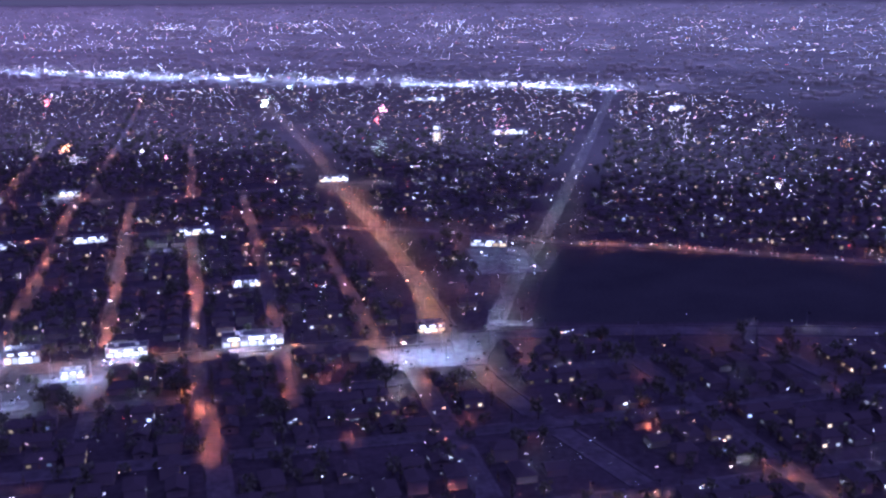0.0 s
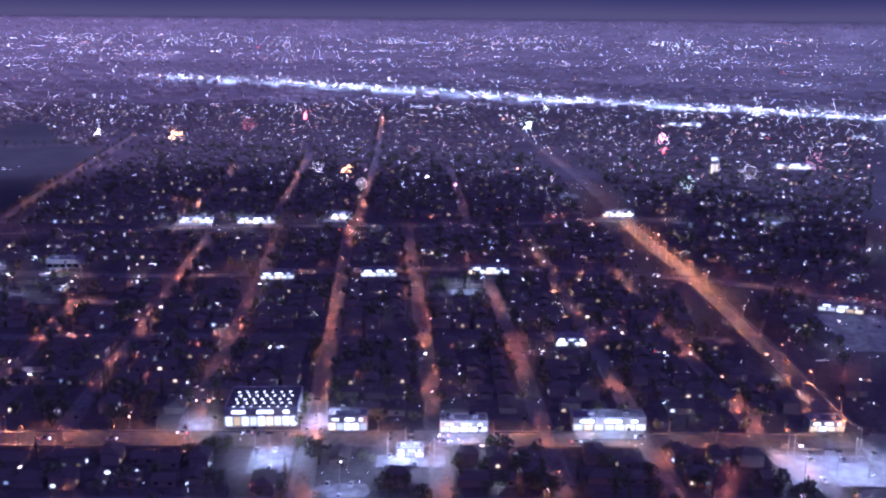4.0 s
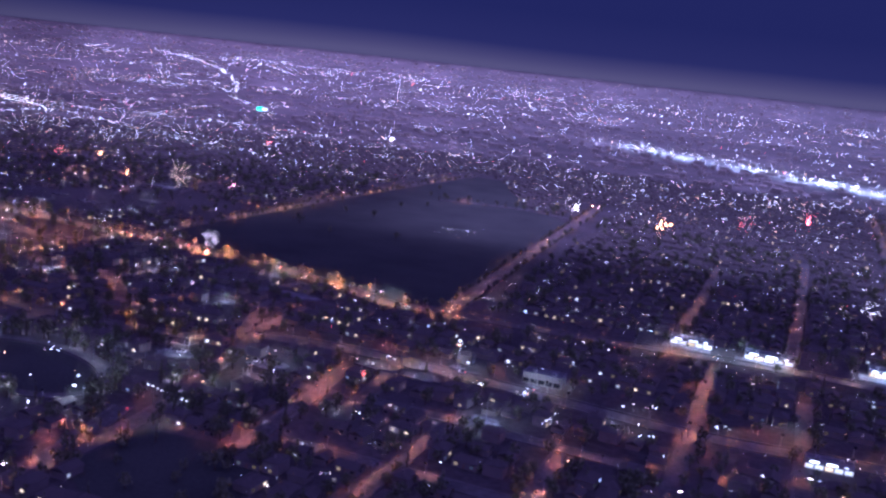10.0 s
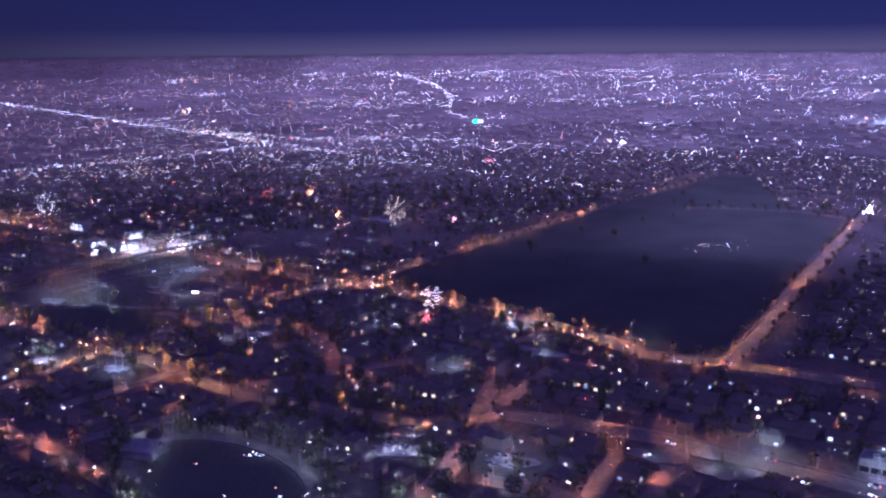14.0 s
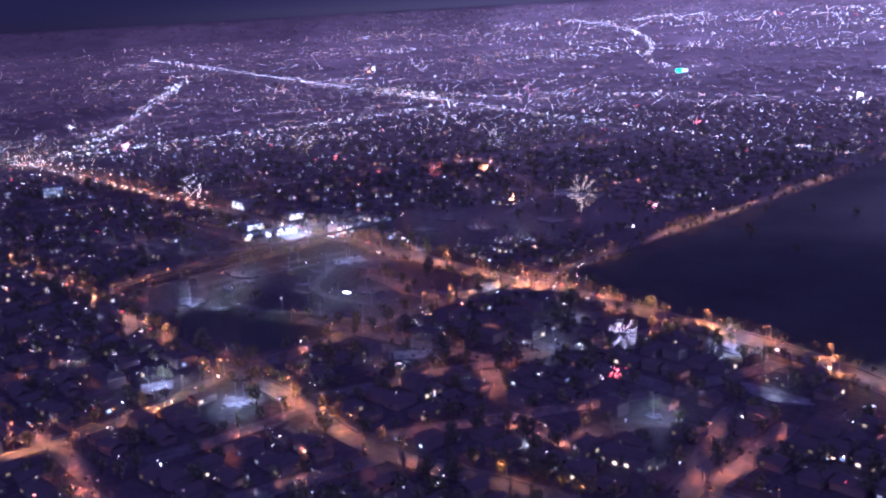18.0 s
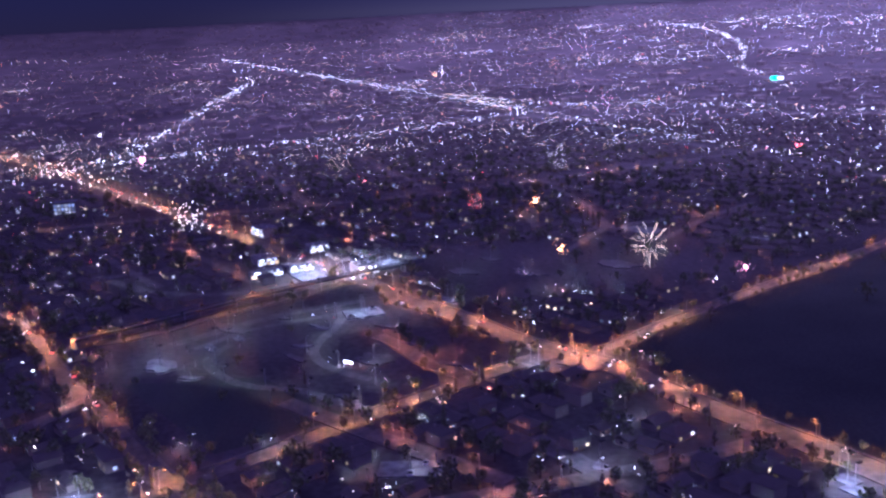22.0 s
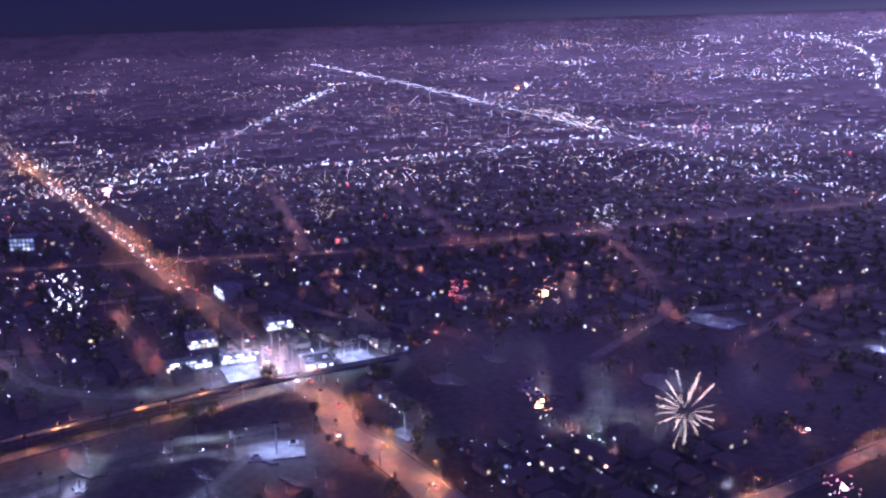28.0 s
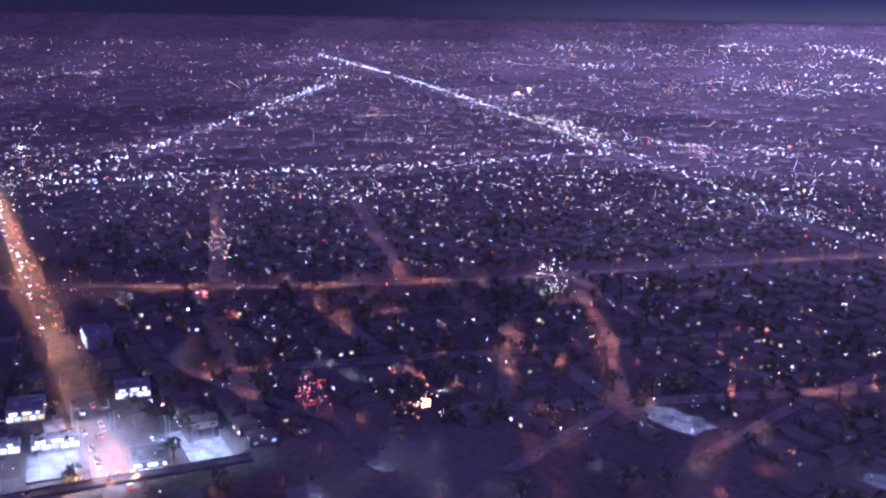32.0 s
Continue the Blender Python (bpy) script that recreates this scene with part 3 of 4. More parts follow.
lamps_along(ramp, 9, "white", 26)
lamps_along(loop_a, 6, "white", 30)
lamps_along(loop_b, 6, "white", 30)
lamps_along(yard_track_a, 9, "white", 44)
lamps_along(yard_track_b, 6, "white", 64)
side_c = road("road_side", "dim orange side street", 7, -1372, 666, -1331, 673, -1283, 681, -1225, 689)
side_d = road("road_side", "dim orange side street", 7, -1400, 606, -1365, 612, -1300, 620, -1253, 630)
side_e = road("road_side", "dim orange side street", 7, -1372, 772, -1332, 780, -1290, 800, -1226, 854, -1200, 850)
side_f = road("road_side", "dim orange side street", 7, -1160, 905, -1197, 959, -1216, 989, -1260, 1005, -1303, 1026, -1400, 1050)
side_g = road("road_side", "dim orange side street", 7, -1330, 968, -1268, 946, -1230, 930)
side_h = road("road_side", "dim orange side street", 7, -1150, 990, -1168, 1026, -1188, 1063, -1214, 1141)
S = np.array(SAMPLES)
for q in (side_c, side_d, side_e, side_f, side_g, side_h):
    lamps_along(q, 7, "old", 22, skip=0.45)
for q in STREETS:
    lamps_along([p for p in q if p[1] > 500], 6, "old", 17, skip=0.35)
    lamps_along([p for p in q if p[1] <= 500], 6, "old", 26, skip=0.5)
for q in LANES[:8]:
    lamps_along(q, 7, "old", 30, skip=0.75)
for q in (lane_a, lane_b, lane_c, lane_d, lane_e, *LANES[8:]):
    lamps_along(q, 7, "old", 25, skip=0.4)
lamps_along(shops_line, 12, "white", 30)
lamps_along([p for p in highway if p[0] > -1420], 34, "tower", 50, both=True)


# ---- lit yards, car parks and the buildings on them ----
YARDS = []


def yard(label, cx, cy, w, d, turn, masts, kind="flood", mat=None, round_edge=False):
    """A paved lot with lamps along its long axis."""
    m = pose(cx, cy, 0, 0, 0, turn)
    z = 0.30 + 0.006 * len(YARDS)
    gg = Geo().box(-w / 2, -d / 2, 0, w / 2, d / 2, z)
    if round_edge:
        rim = [(w * .55 * math.cos(q) * k, d * .55 * math.sin(q) * k) for q, k in [(math.pi * i / 9, random.uniform(.7, 1.15)) for i in range(18)]]
        gg = Geo().add([(*p, 0) for p in rim] + [(*p, z) for p in rim], [tuple(range(18, 36))] + [(i, (i + 1) % 18, 18 + (i + 1) % 18, 18 + i) for i in range(18)])
    ob = tagged(part("car_park", gg, mat or lot_slab), label, "car park", kind="structure")
    ob.matrix_basis = m
    YARDS.append((cx, cy, w, d, math.radians(turn)))
    rows = 2 if masts > 3 else 1
    per = max(1, math.ceil(masts / rows))
    for i in range(masts):
        a, b = i % per, i // per
        p = m @ Vector(((a + 0.5) / per * w - w / 2, (b + 0.5) / rows * d - d / 2, 0))
        LAMPS.append((p.x, p.y, math.radians(turn + 90 * (a % 2)), kind))


def taken(x, y, gap=5.0):
    for cx, cy, w, d, a in YARDS:
        dx, dy = x - cx, y - cy
        u, v = dx * math.cos(a) + dy * math.sin(a), -dx * math.sin(a) + dy * math.cos(a)
        if abs(u) < w / 2 + gap and abs(v) < d / 2 + gap:
            return True
    return False


def shop(label, cx, cy, w, d, h, turn, glow=True, panes=5, roof=None, units=2):
    """A flat-roofed building: walls, roof, parapets, shop windows, a lit fascia, roof plant."""
    ob = thing("shop_building", label, "building")
    ob.matrix_basis = pose(cx, cy, 0, 0, 0, turn)
    part("wall", Geo().box(-w / 2, -d / 2, 0, w / 2, d / 2, h), white_wall, ob)
    part("roof", Geo().box(-w / 2 + .3, -d / 2 + .3, h, w / 2 - .3, d / 2 - .3, h + .15), roof or flat_roof, ob)
    for x0, y0, x1, y1 in ((-w / 2, -d / 2, w / 2, -d / 2 + .3), (-w / 2, d / 2 - .3, w / 2, d / 2), (-w / 2, -d / 2 + .3, -w / 2 + .3, d / 2 - .3), (w / 2 - .3, -d / 2 + .3, w / 2, d / 2 - .3)):
        part("parapet", Geo().box(x0, y0, h, x1, y1, h + .7), white_wall, ob)
    step = w / panes
    for i in range(panes):
        x = -w / 2 + step * (i + .5)
        win = part("window", Geo().box(x - step * .42, -d / 2 - .06, .5, x + step * .42, -d / 2 - .003, h * .55), shop_glow if glow else dark_glass, ob)
        part("frame", Geo().box(x - step * .46, -d / 2 - .1, h * .55, x + step * .46, -d / 2 - .003, h * .55 + .15), steel, win)
    if glow:
        for x0, x1 in ((-.4, -.22), (-.06, .16), (.3, .38)):
            part("fascia_sign", Geo().box(w * x0, -d / 2 - .3, h * .74, w * x1, -d / 2 - .003, h * .88), fascia_glow, ob, "glowing white fascia sign")
    part("door", Geo().box(w / 2 + .003, -1, 0.1, w / 2 + .08, 1, 2.3), door_paint, ob)
    for i in range(units):
        x = -w / 4 + w / 2 * i
        u = part("air_unit", Geo().box(x - 1.1, -.9, h + .15, x + 1.1, .9, h + 1.3), steel, ob)
        part("fan_cowl", Geo().tube((x, 0, h + 1.3), (x, 0, h + 1.55), .6, .5, 10), steel, u)
    YARDS.append((cx, cy, w, d, math.radians(turn)))
    return ob


shop_glow = lit("shop_window", [(0, WHITE), (0.7, WARM)], 0.45, 1.9, False)
fascia_glow = lit("fascia_light", [(0, (0.85, 0.9, 1.0)), (0.8, (0.7, 0.75, 1.0))], 1.4, 5.5, False)
roof_dot = lit("roof_lamp", [(0, WHITE)], 4, 6, False)
# the avenue
yard("floodlit white forecourt beside the avenue", -242, 503, 14, 24, 14, 3)
yard("floodlit white forecourt beside the avenue", -297, 490, 16, 16, 14, 2)
yard("floodlit pale car park by the avenue", -250, 462, 18, 27, 14, 3)
mall = shop("broad store with rows of roof lights and a glowing white front", -270, 508, 34, 27, 9, 14, True, 9, asphalt, 0)
for i in range(5):
    for j in range(7):
        part("roof_light", Geo().box(-13 + 4.1 * j + (i % 2) * 1.4 - .45, -12 + 4.6 * i - .22, 9.15, -13 + 4.1 * j + (i % 2) * 1.4 + .45, -12 + 4.6 * i + .22, 9.35), roof_dot, mall)
yard("brilliantly lit blue-white corner car park", -13, 502, 40, 30, 10, 6)
shop("low white shop with a glowing front on a corner", -8, 549, 16, 9, 5, 10, True, 4)
yard("floodlit forecourt", -174, 500, 24, 10, 12, 2)
shop("white filling station with a lit canopy", -174, 513, 22, 10, 5, 12, True, 5)
yard("floodlit forecourt", -190, 473, 30, 12, 12, 5)
shop("small dark-roofed shop in a lit yard", -192, 480, 12, 6, 4, 12, True, 3)
yard("floodlit forecourt", -107, 518, 30, 8, 12, 2)
shop("long white shop row", -108, 529, 34, 10, 6, 12, True, 7)
shop("white shop with tall columns", -227, 503, 18, 9, 7, 12, True, 5)
yard("pale lit back yard", -212, 440, 22, 16, 12, 1, "flood", None, True)
yard("pale grey plaza between two roads", 44, 706, 44, 74, 8, 6, "white")
yard("pale paved wedge at a junction", 14, 512, 16, 40, 6, 1, "white")
shop("low shop on a pale plaza", 36, 752, 28, 9, 5, -8, True, 5)
yard("pale yard beside a dark field", 40, 560, 26, 10, -5, 2, "white")
# the upper streets
for x, y, w, d, a, n in ((-493, 905, 34, 12, 16, 3), (-441, 917, 38, 10, 15, 3), (-372, 950, 22, 16, 15, 2), (-188, 1122, 60, 24, 14, 4), (-116, 1026, 34, 12, 14, 2), (-50, 1014, 30, 8, -4, 2), (-213, 738, 24, 16, 14, 2), (26, 1036, 20, 10, 0, 2)):
    yard("floodlit shop forecourt", x, y, w, d, a, n)
for x, y, w, d, a in ((-494, 917, 30, 10, 16), (-440, 928, 34, 10, 15), (-370, 964, 20, 12, 15), (-283, 772, 26, 8, 14), (-205, 797, 30, 8, 12), (-353, 748, 24, 8, 18), (-134, 646, 18, 10, 14), (-116, 1037, 30, 9, 14)):
    shop("flat-roofed shop with a bright white front", x, y, w, d, 5, a)
shop("pale flat-roofed hall beside a street", -521, 745, 24, 13, 6, 14, False)
yard("small lit yard", -508, 660, 18, 12, 14, 1, "flood", None, True)
yard("bluish lit yard among trees", -643, 632, 22, 14, 30, 1, "flood", None, True)
yard("pale lit yard among trees", -690, 603, 24, 14, 20, 2, "white", None, True)
# by the park
for x, y in ((-803, 800), (-724, 829), (-796, 796)):
    yard("small brightly lit pad beside the park road", x, y, 9, 7, 5, 1)
yard("lit pad", -895, 765, 9, 7, 0, 1, "flood", None, True)
yard("lit pad", -862, 728, 9, 6, 0, 1, "flood", None, True)
yard("pale yard", -745, 766, 34, 14, 10, 1, "white", None, True)
yard("filling station forecourt, white under lamps", -946, 535, 16, 12, 70, 2)
yard("lit yard with cars", -899, 561, 16, 12, 20, 1, "flood", None, True)
yard("car park with rows of cars", -901, 662, 26, 14, 60, 1, "white")
yard("bluish lit yard", -1088, 598, 22, 18, 15, 1, "flood", None, True)
yard("floodlit car lot beside a viaduct", -1112, 727, 18, 24, -10, 2)
yard("floodlit corner", -977, 766, 8, 8, 0, 1)
yard("wide asphalt junction beside a park, orange under lamps", -966, 789, 30, 20, 20, 4, "park", asphalt, True)
yard("floodlit shopfront corner", -1106, 783, 14, 8, 20, 1)
for x, y, w, d in ((-1132, 860, 26, 16), (-1162, 823, 22, 14), (-1112, 921, 30, 18), (-1180, 856, 18, 8), (-1030, 700, 20, 18), (-1130, 650, 30, 14)):
    yard("dim grey paved ground beside the interchange", x, y, w, d, 25, 1, "white", paving, True)
# paler patches added at random to imitate bright streaks on the dark ground
for n in range(26):
    x, y = random.uniform(-1130, -975), random.uniform(600, 745)
    if clear(x, y, 3) and not taken(x, y, 2) and not inside(x, y, GROVES[0]):
        yard("pale ground patch added beside an interchange road", x, y, random.uniform(7, 22), random.uniform(3, 6), random.uniform(-25, 60), 1 if n % 3 == 0 else 0, "porch", lot_slab if n % 2 else paving, True)
# far lit blocks up the long boulevard
shop("slim tall floodlit white tower block", -8, 1321, 9, 9, 24, 10, True, 3)
for x, y, w, d, h in ((93, 1395, 54, 12, 6), (-23, 1845, 70, 16, 7), (393, 1672, 30, 14, 8), (240, 1743, 22, 12, 6)):
    shop("long flat-roofed store with a bright white front", x, y, w, d, h, 10, True, 8)
    yard("floodlit forecourt of a store", x, y - 16, w * .8, 12, 10, 2)
# by the boulevard
yard("floodlit blue-white station car park", -1216, 728, 25, 20, 4, 5)
yard("floodlit car park behind a shop", -1214, 789, 22, 18, 10, 4)
yard("floodlit strip between a shop and the boulevard", -1228, 774, 16, 14, 10, 2)
shop("dark-roofed shop with brightly lit walls beside the boulevard", -1206, 766, 16, 17, 6, 90, True, 6, asphalt)
for x, y, w, d in ((-1277, 713, 16, 18), (-1236, 728, 19, 5), (-1236, 702, 24, 5), (-1290, 760, 16, 11)):
    shop("low building with a bright white front", x, y, w, d, 5, 92, True, 5)
yard("filling station forecourt, orange under lamps", -1258, 726, 14, 9, 10, 1, "amber")
shop("white store with a tall glowing front", -1374, 742, 22, 14, 7, 10, True, 5)
yard("lit yard among trees", -1187, 1000, 36, 20, 20, 6, "porch", None, True)
yard("lit yard", -1107, 1048, 20, 12, 10, 1, "flood", None, True)

for i in range(16):
    LAMPS.append((-1085 + random.gauss(0, 13), 872 + random.gauss(0, 11), i, "porch"))

# ---- campus yards, oval campus drive ----
for x, y, w, d, a, kind in ((-602, 684, 24, 15, 18, "porch"), (-571, 690, 22, 14, 12, "porch"), (-587, 701, 14, 9, 12, "porch")):
    yard("grey rounded paved yard on a campus", x, y, w, d, a, 2, kind, paving, True)
for x, y in ((-570, 723), (-520, 731), (-896, 564), (-761, 706)):
    yard("small floodlit pad among houses", x, y, 9, 6, 14, 1, "flood", None, True)
oval_pts = [(-722 + 56 * math.cos(a), 527 + 33 * math.sin(a)) for a in [math.radians(12 * i) for i in range(31)]]
tagged(part("road_oval", ribbon(oval_pts, 7, 0.5, 0.4), asphalt), "pale oval campus drive round a dark lawn", "road", kind="structure")
for i in (1, 2, 6, 8, 14, 16, 22, 25):
    LAMPS.append((oval_pts[i][0] * 1.0, oval_pts[i][1], math.radians(12 * i), "white"))
YARDS.append((-722, 527, 116, 70, 0))
lawn_pts = [(-722 + 51 * math.cos(math.radians(12 * i)), 527 + 28 * math.sin(math.radians(12 * i)), 0.1) for i in range(30)]
tagged(part("oval_lawn", Geo().add(lawn_pts, [tuple(range(30))]), turf), "dark oval lawn", "lawn", kind="structure")
pavilion = thing("pavilion", "pale blue peaked pavilion beside a campus drive", "building")
pavilion.matrix_basis = pose(-770, 515, 0, 0, 0, 30)
part("wall", Geo().box(-9, -6, 0, 9, 6, 4), white_wall, pavilion)
part("roof", Geo().add([(-10, -7, 4), (10, -7, 4), (10, 7, 4), (-10, 7, 4), (-5, 0, 8), (5, 0, 8)], [(0, 1, 5, 4), (1, 2, 5), (2, 3, 4, 5), (3, 0, 4), (3, 2, 1, 0)]), flat_roof, pavilion)
LAMPS.append((-758, 517, 0, "white"))
LAMPS.append((-780, 512, 0, "white"))

# ---- viaduct over the boulevard ----
deck_line = soften([(-1146, 560), (-1156, 610), (-1173, 672), (-1183, 728), (-1188, 775), (-1192, 812)])
deck_line = [p[:2] for p in resample(deck_line, 10)]
viaduct = thing("viaduct", "dark concrete railway viaduct crossing a boulevard", "bridge")
part("deck", ribbon(deck_line, 6.4, 5.8, 0.8), dark_concrete, viaduct)
for s in (3.0, -3.0):
    part("parapet", ribbon(deck_line, 0.3, 6.4, 0.6, s), dark_concrete, viaduct)
for i, (x, y, a) in enumerate(resample(deck_line, 26)):
    if clear(x, y, 1.0):
        part("pier", Geo().box(-.7, -2.4, 0, .7, 2.4, 5.0, pose(x, y, 0, 0, 0, math.degrees(a))), concrete, viaduct)
for x, y in deck_line:
    YARDS.append((x, y, 12, 12, 0))

# ---- billboard-like lit office by the boulevard ----
office_glow = lit("office_window", [(0, WHITE), (0.6, COOL)], 0.15, 1.1, False, 1.6)
office = thing("office_block", "dark office block with a grid of lit windows", "building")
office.matrix_basis = pose(-1584, 604, 0, 0, 0, 70)
part("wall", Geo().box(-11, -7, 0, 11, 7, 15), stucco, office)
part("roof", Geo().box(-11.3, -7.3, 15, 11.3, 7.3, 15.5), flat_roof, office)
for j in range(3):
    for i in range(6):
        w = part("window", Geo().box(-10 + 3.4 * i, -7.08, 4 + 3.6 * j, -7.6 + 3.4 * i, -7.003, 6.4 + 3.6 * j), office_glow, office)
        part("sill", Geo().box(-10.1 + 3.4 * i, -7.25, 3.85 + 3.6 * j, -7.5 + 3.4 * i, -7.003, 3.99 + 3.6 * j), concrete, w)
YARDS.append((-1584, 604, 30, 30, 0))
# a small teal sign far off at the foot of the hill road
teal = lit("teal_sign_light", [(0, (0.05, 0.9, 0.75))], 5, 6, False)
tx, ty, tz = site(-2116, 2063)
sign = thing("hill_sign", "far teal glowing sign on posts", "sign")
sign.matrix_basis = pose(tx, ty, tz, 0, 0, 45)
part("panel", Geo().box(-11, -.5, 3, 2, .5, 9), teal, sign)
part("white_panel", Geo().box(2, -.5, 3, 14, .5, 8.5), fascia_glow, sign)
for x in (-8, 10):
    part("post", Geo().tube((x, 0, 0), (x, 0, 3), .5, .5), steel, sign)

# ---- garden and porch lamps between the houses; pale lamps among the campus trees ----
for kind, count in (("garden", 1250), ("porch", 620)):
    for n in range(count):
        x, y = random.uniform(-1480, 380), random.uniform(295, 1050)
        if open_land(x, y) and not taken(x, y, 2) and clear(x, y, 2) and not (x < -900 and y < 470):
            LAMPS.append((x, y, random.uniform(0, 6.28), kind))
for n in range(12):
    a = random.uniform(0, 6.28)
    LAMPS.append((-722 + random.uniform(62, 74) * math.cos(a), 527 + random.uniform(37, 48) * math.sin(a), a, "white"))
for n in range(10):
    LAMPS.append((random.uniform(-700, -620), random.uniform(560, 620), n, "white"))

# ---- put the street lamps up: the nearest as things, the others as one mass ----
SPINE = [(-40, 440), (-250, 470), (-420, 520), (-600, 570), (-760, 620), (-900, 680), (-1050, 740), (-1200, 760)]


def nearness(x, y):
    best = 1e9
    for (ax, ay), (bx, by) in zip(SPINE, SPINE[1:]):
        t = max(0, min(1, ((x - ax) * (bx - ax) + (y - ay) * (by - ay)) / ((bx - ax) ** 2 + (by - ay) ** 2)))
        best = min(best, math.hypot(x - ax - t * (bx - ax), y - ay - t * (by - ay)))
    return best


LAMPS.sort(key=lambda q: nearness(q[0], q[1]))
mass = {}
for i, (x, y, a, kind) in enumerate(LAMPS):
    label, bits = KINDS[kind]
    X, Y, Z = site(x, y)
    m = pose(X, Y, Z, 0, 0, math.degrees(a))
    if i < 300:
        ob = thing("street_lamp", label, "street lamp", "street lamps")
        ob.matrix_basis = m
        for n, me, mat, _ in bits:
            part(n, me, mat, ob)
    else:
        for n, _, mat, q in bits:
            if n in ("foot",):
                continue
            gg = mass.setdefault((kind, n), (Geo(), mat))[0]
            gg.add([tuple(m @ Vector(p)) for p in q.v], q.f)
for kind in KINDS:
    rest = tagged(new("street_lamp_rows"), KINDS[kind][0] + ", many in rows", "street lamps", kind="stuff")
    for (k2, n), (gg, mat) in mass.items():
        if k2 == kind:
            tagged(part(n, gg, mat, rest), kind="stuff")

# ---- houses ----
def house_kind(w, d, h, ridge, hip, lit_windows, chimney):
    roof = Geo()
    o = 0.6
    b = hip * w * .28
    roof.add([(-w / 2 - o, -d / 2 - o, h - .1), (w / 2 + o, -d / 2 - o, h - .1), (w / 2 + o, d / 2 + o, h - .1), (-w / 2 - o, d / 2 + o, h - .1), (-w / 2 - o + b, 0, h + ridge), (w / 2 + o - b, 0, h + ridge)],
             [(0, 1, 5, 4), (1, 2, 5), (2, 3, 4, 5), (3, 0, 4), (3, 2, 1, 0)])
    bits = [("wall", Geo().box(-w / 2, -d / 2, 0, w / 2, d / 2, h - .1), stucco), ("roof", roof, shingle),
            ("door", Geo().box(-.5, -d / 2 - .08, .1, .5, -d / 2 - .003, 2.2), door_paint)]
    for i, x in enumerate((-w * .33, w * .3)):
        bits.append(("window", Geo().box(x - .9, -d / 2 - .07, 1, x + .9, -d / 2 - .003, 2.2), window_glow if i < lit_windows else dark_glass))
    bits.append(("window", Geo().box(w / 2 + .003, -.8, 1, w / 2 + .07, .8, 2.2), window_glow if lit_windows > 2 else dark_glass))
    if chimney:
        bits.append(("chimney", Geo().box(w * .2, .4, h, w * .2 + .8, 1.2, h + ridge + .9), stucco))
    return [(n, q, m, q.mesh(n, m)) for n, q, m in bits]


HOUSES = [("single-storey stucco house with a gabled shingle roof", house_kind(11, 8, 3.3, 1.9, 0, 1, True)),
          ("stucco house with a hipped roof and lit windows", house_kind(13, 9, 3.4, 2.1, 1, 2, False)),
          ("two-storey stucco house with a hipped roof", house_kind(10, 8, 5.8, 1.8, 1, 3, True)),
          ("small dark stucco cottage with a gabled roof", house_kind(9, 7, 3.1, 1.7, 0, 0, False))]
# the interchange and the hillside beyond it carry no houses
BARE = [[(-1200, 590), (-1060, 555), (-955, 600), (-985, 775), (-1100, 775), (-1205, 742)], [(-1205, 792), (-1100, 795), (-1055, 900), (-1050, 1010), (-1150, 1010), (-1215, 890)]]
spots = []
rng = random.Random(7)
for iu in range(-95, 100):
    for iv in range(-15, 82):
        x = -420 + U[0] * iu * 13.8 + V[0] * iv * 19 + rng.uniform(-2.5, 2.5)
        y = 520 + U[1] * iu * 13.8 + V[1] * iv * 19 + rng.uniform(-2.5, 2.5)
        if any(inside(x, y, q) for q in BARE):
            continue
        if y < 285 or x > 560 or x < -1900 or math.hypot(x + 350, y - 330) > 1800 or (x < -900 and y < 430 + (x + 900) * -0.05):
            continue
        if rng.random() < 0.12 or not off_main(x, y, 19 if nearness(x, y) < 170 else 33) or not open_land(x, y) or taken(x, y, 7) or not clear(x, y, 6.5):
            continue
        spots.append((x, y, math.degrees(math.atan2(U[1], U[0])) + rng.choice((0, 90, 180, 270)) + rng.uniform(-4, 4), rng.randrange(4)))
spots.sort(key=lambda q: nearness(q[0], q[1]))
heap = {}
for i, (x, y, a, k) in enumerate(spots):
    label, bits = HOUSES[k]
    m = pose(x, y, 0, 0, 0, a)
    if i < 300:
        ob = thing("house", label, "house", "houses of the district")
        ob.matrix_basis = m
        for n, q, mat, me in bits:
            part(n, me, mat, ob)
    else:
        for n, q, mat, me in bits:
            if n in ("door", "chimney") or (n == "window" and mat is dark_glass):
                continue
            gg = heap.setdefault((n, mat.name), (Geo(), mat))[0]
            gg.add([tuple(m @ Vector(p)) for p in q.v], q.f)
rest = tagged(new("houses"), "dark stucco houses with shingle roofs, block after block", "houses", kind="stuff")
for (n, _), (gg, mat) in heap.items():
    tagged(part(n, gg, mat, rest), kind="stuff")


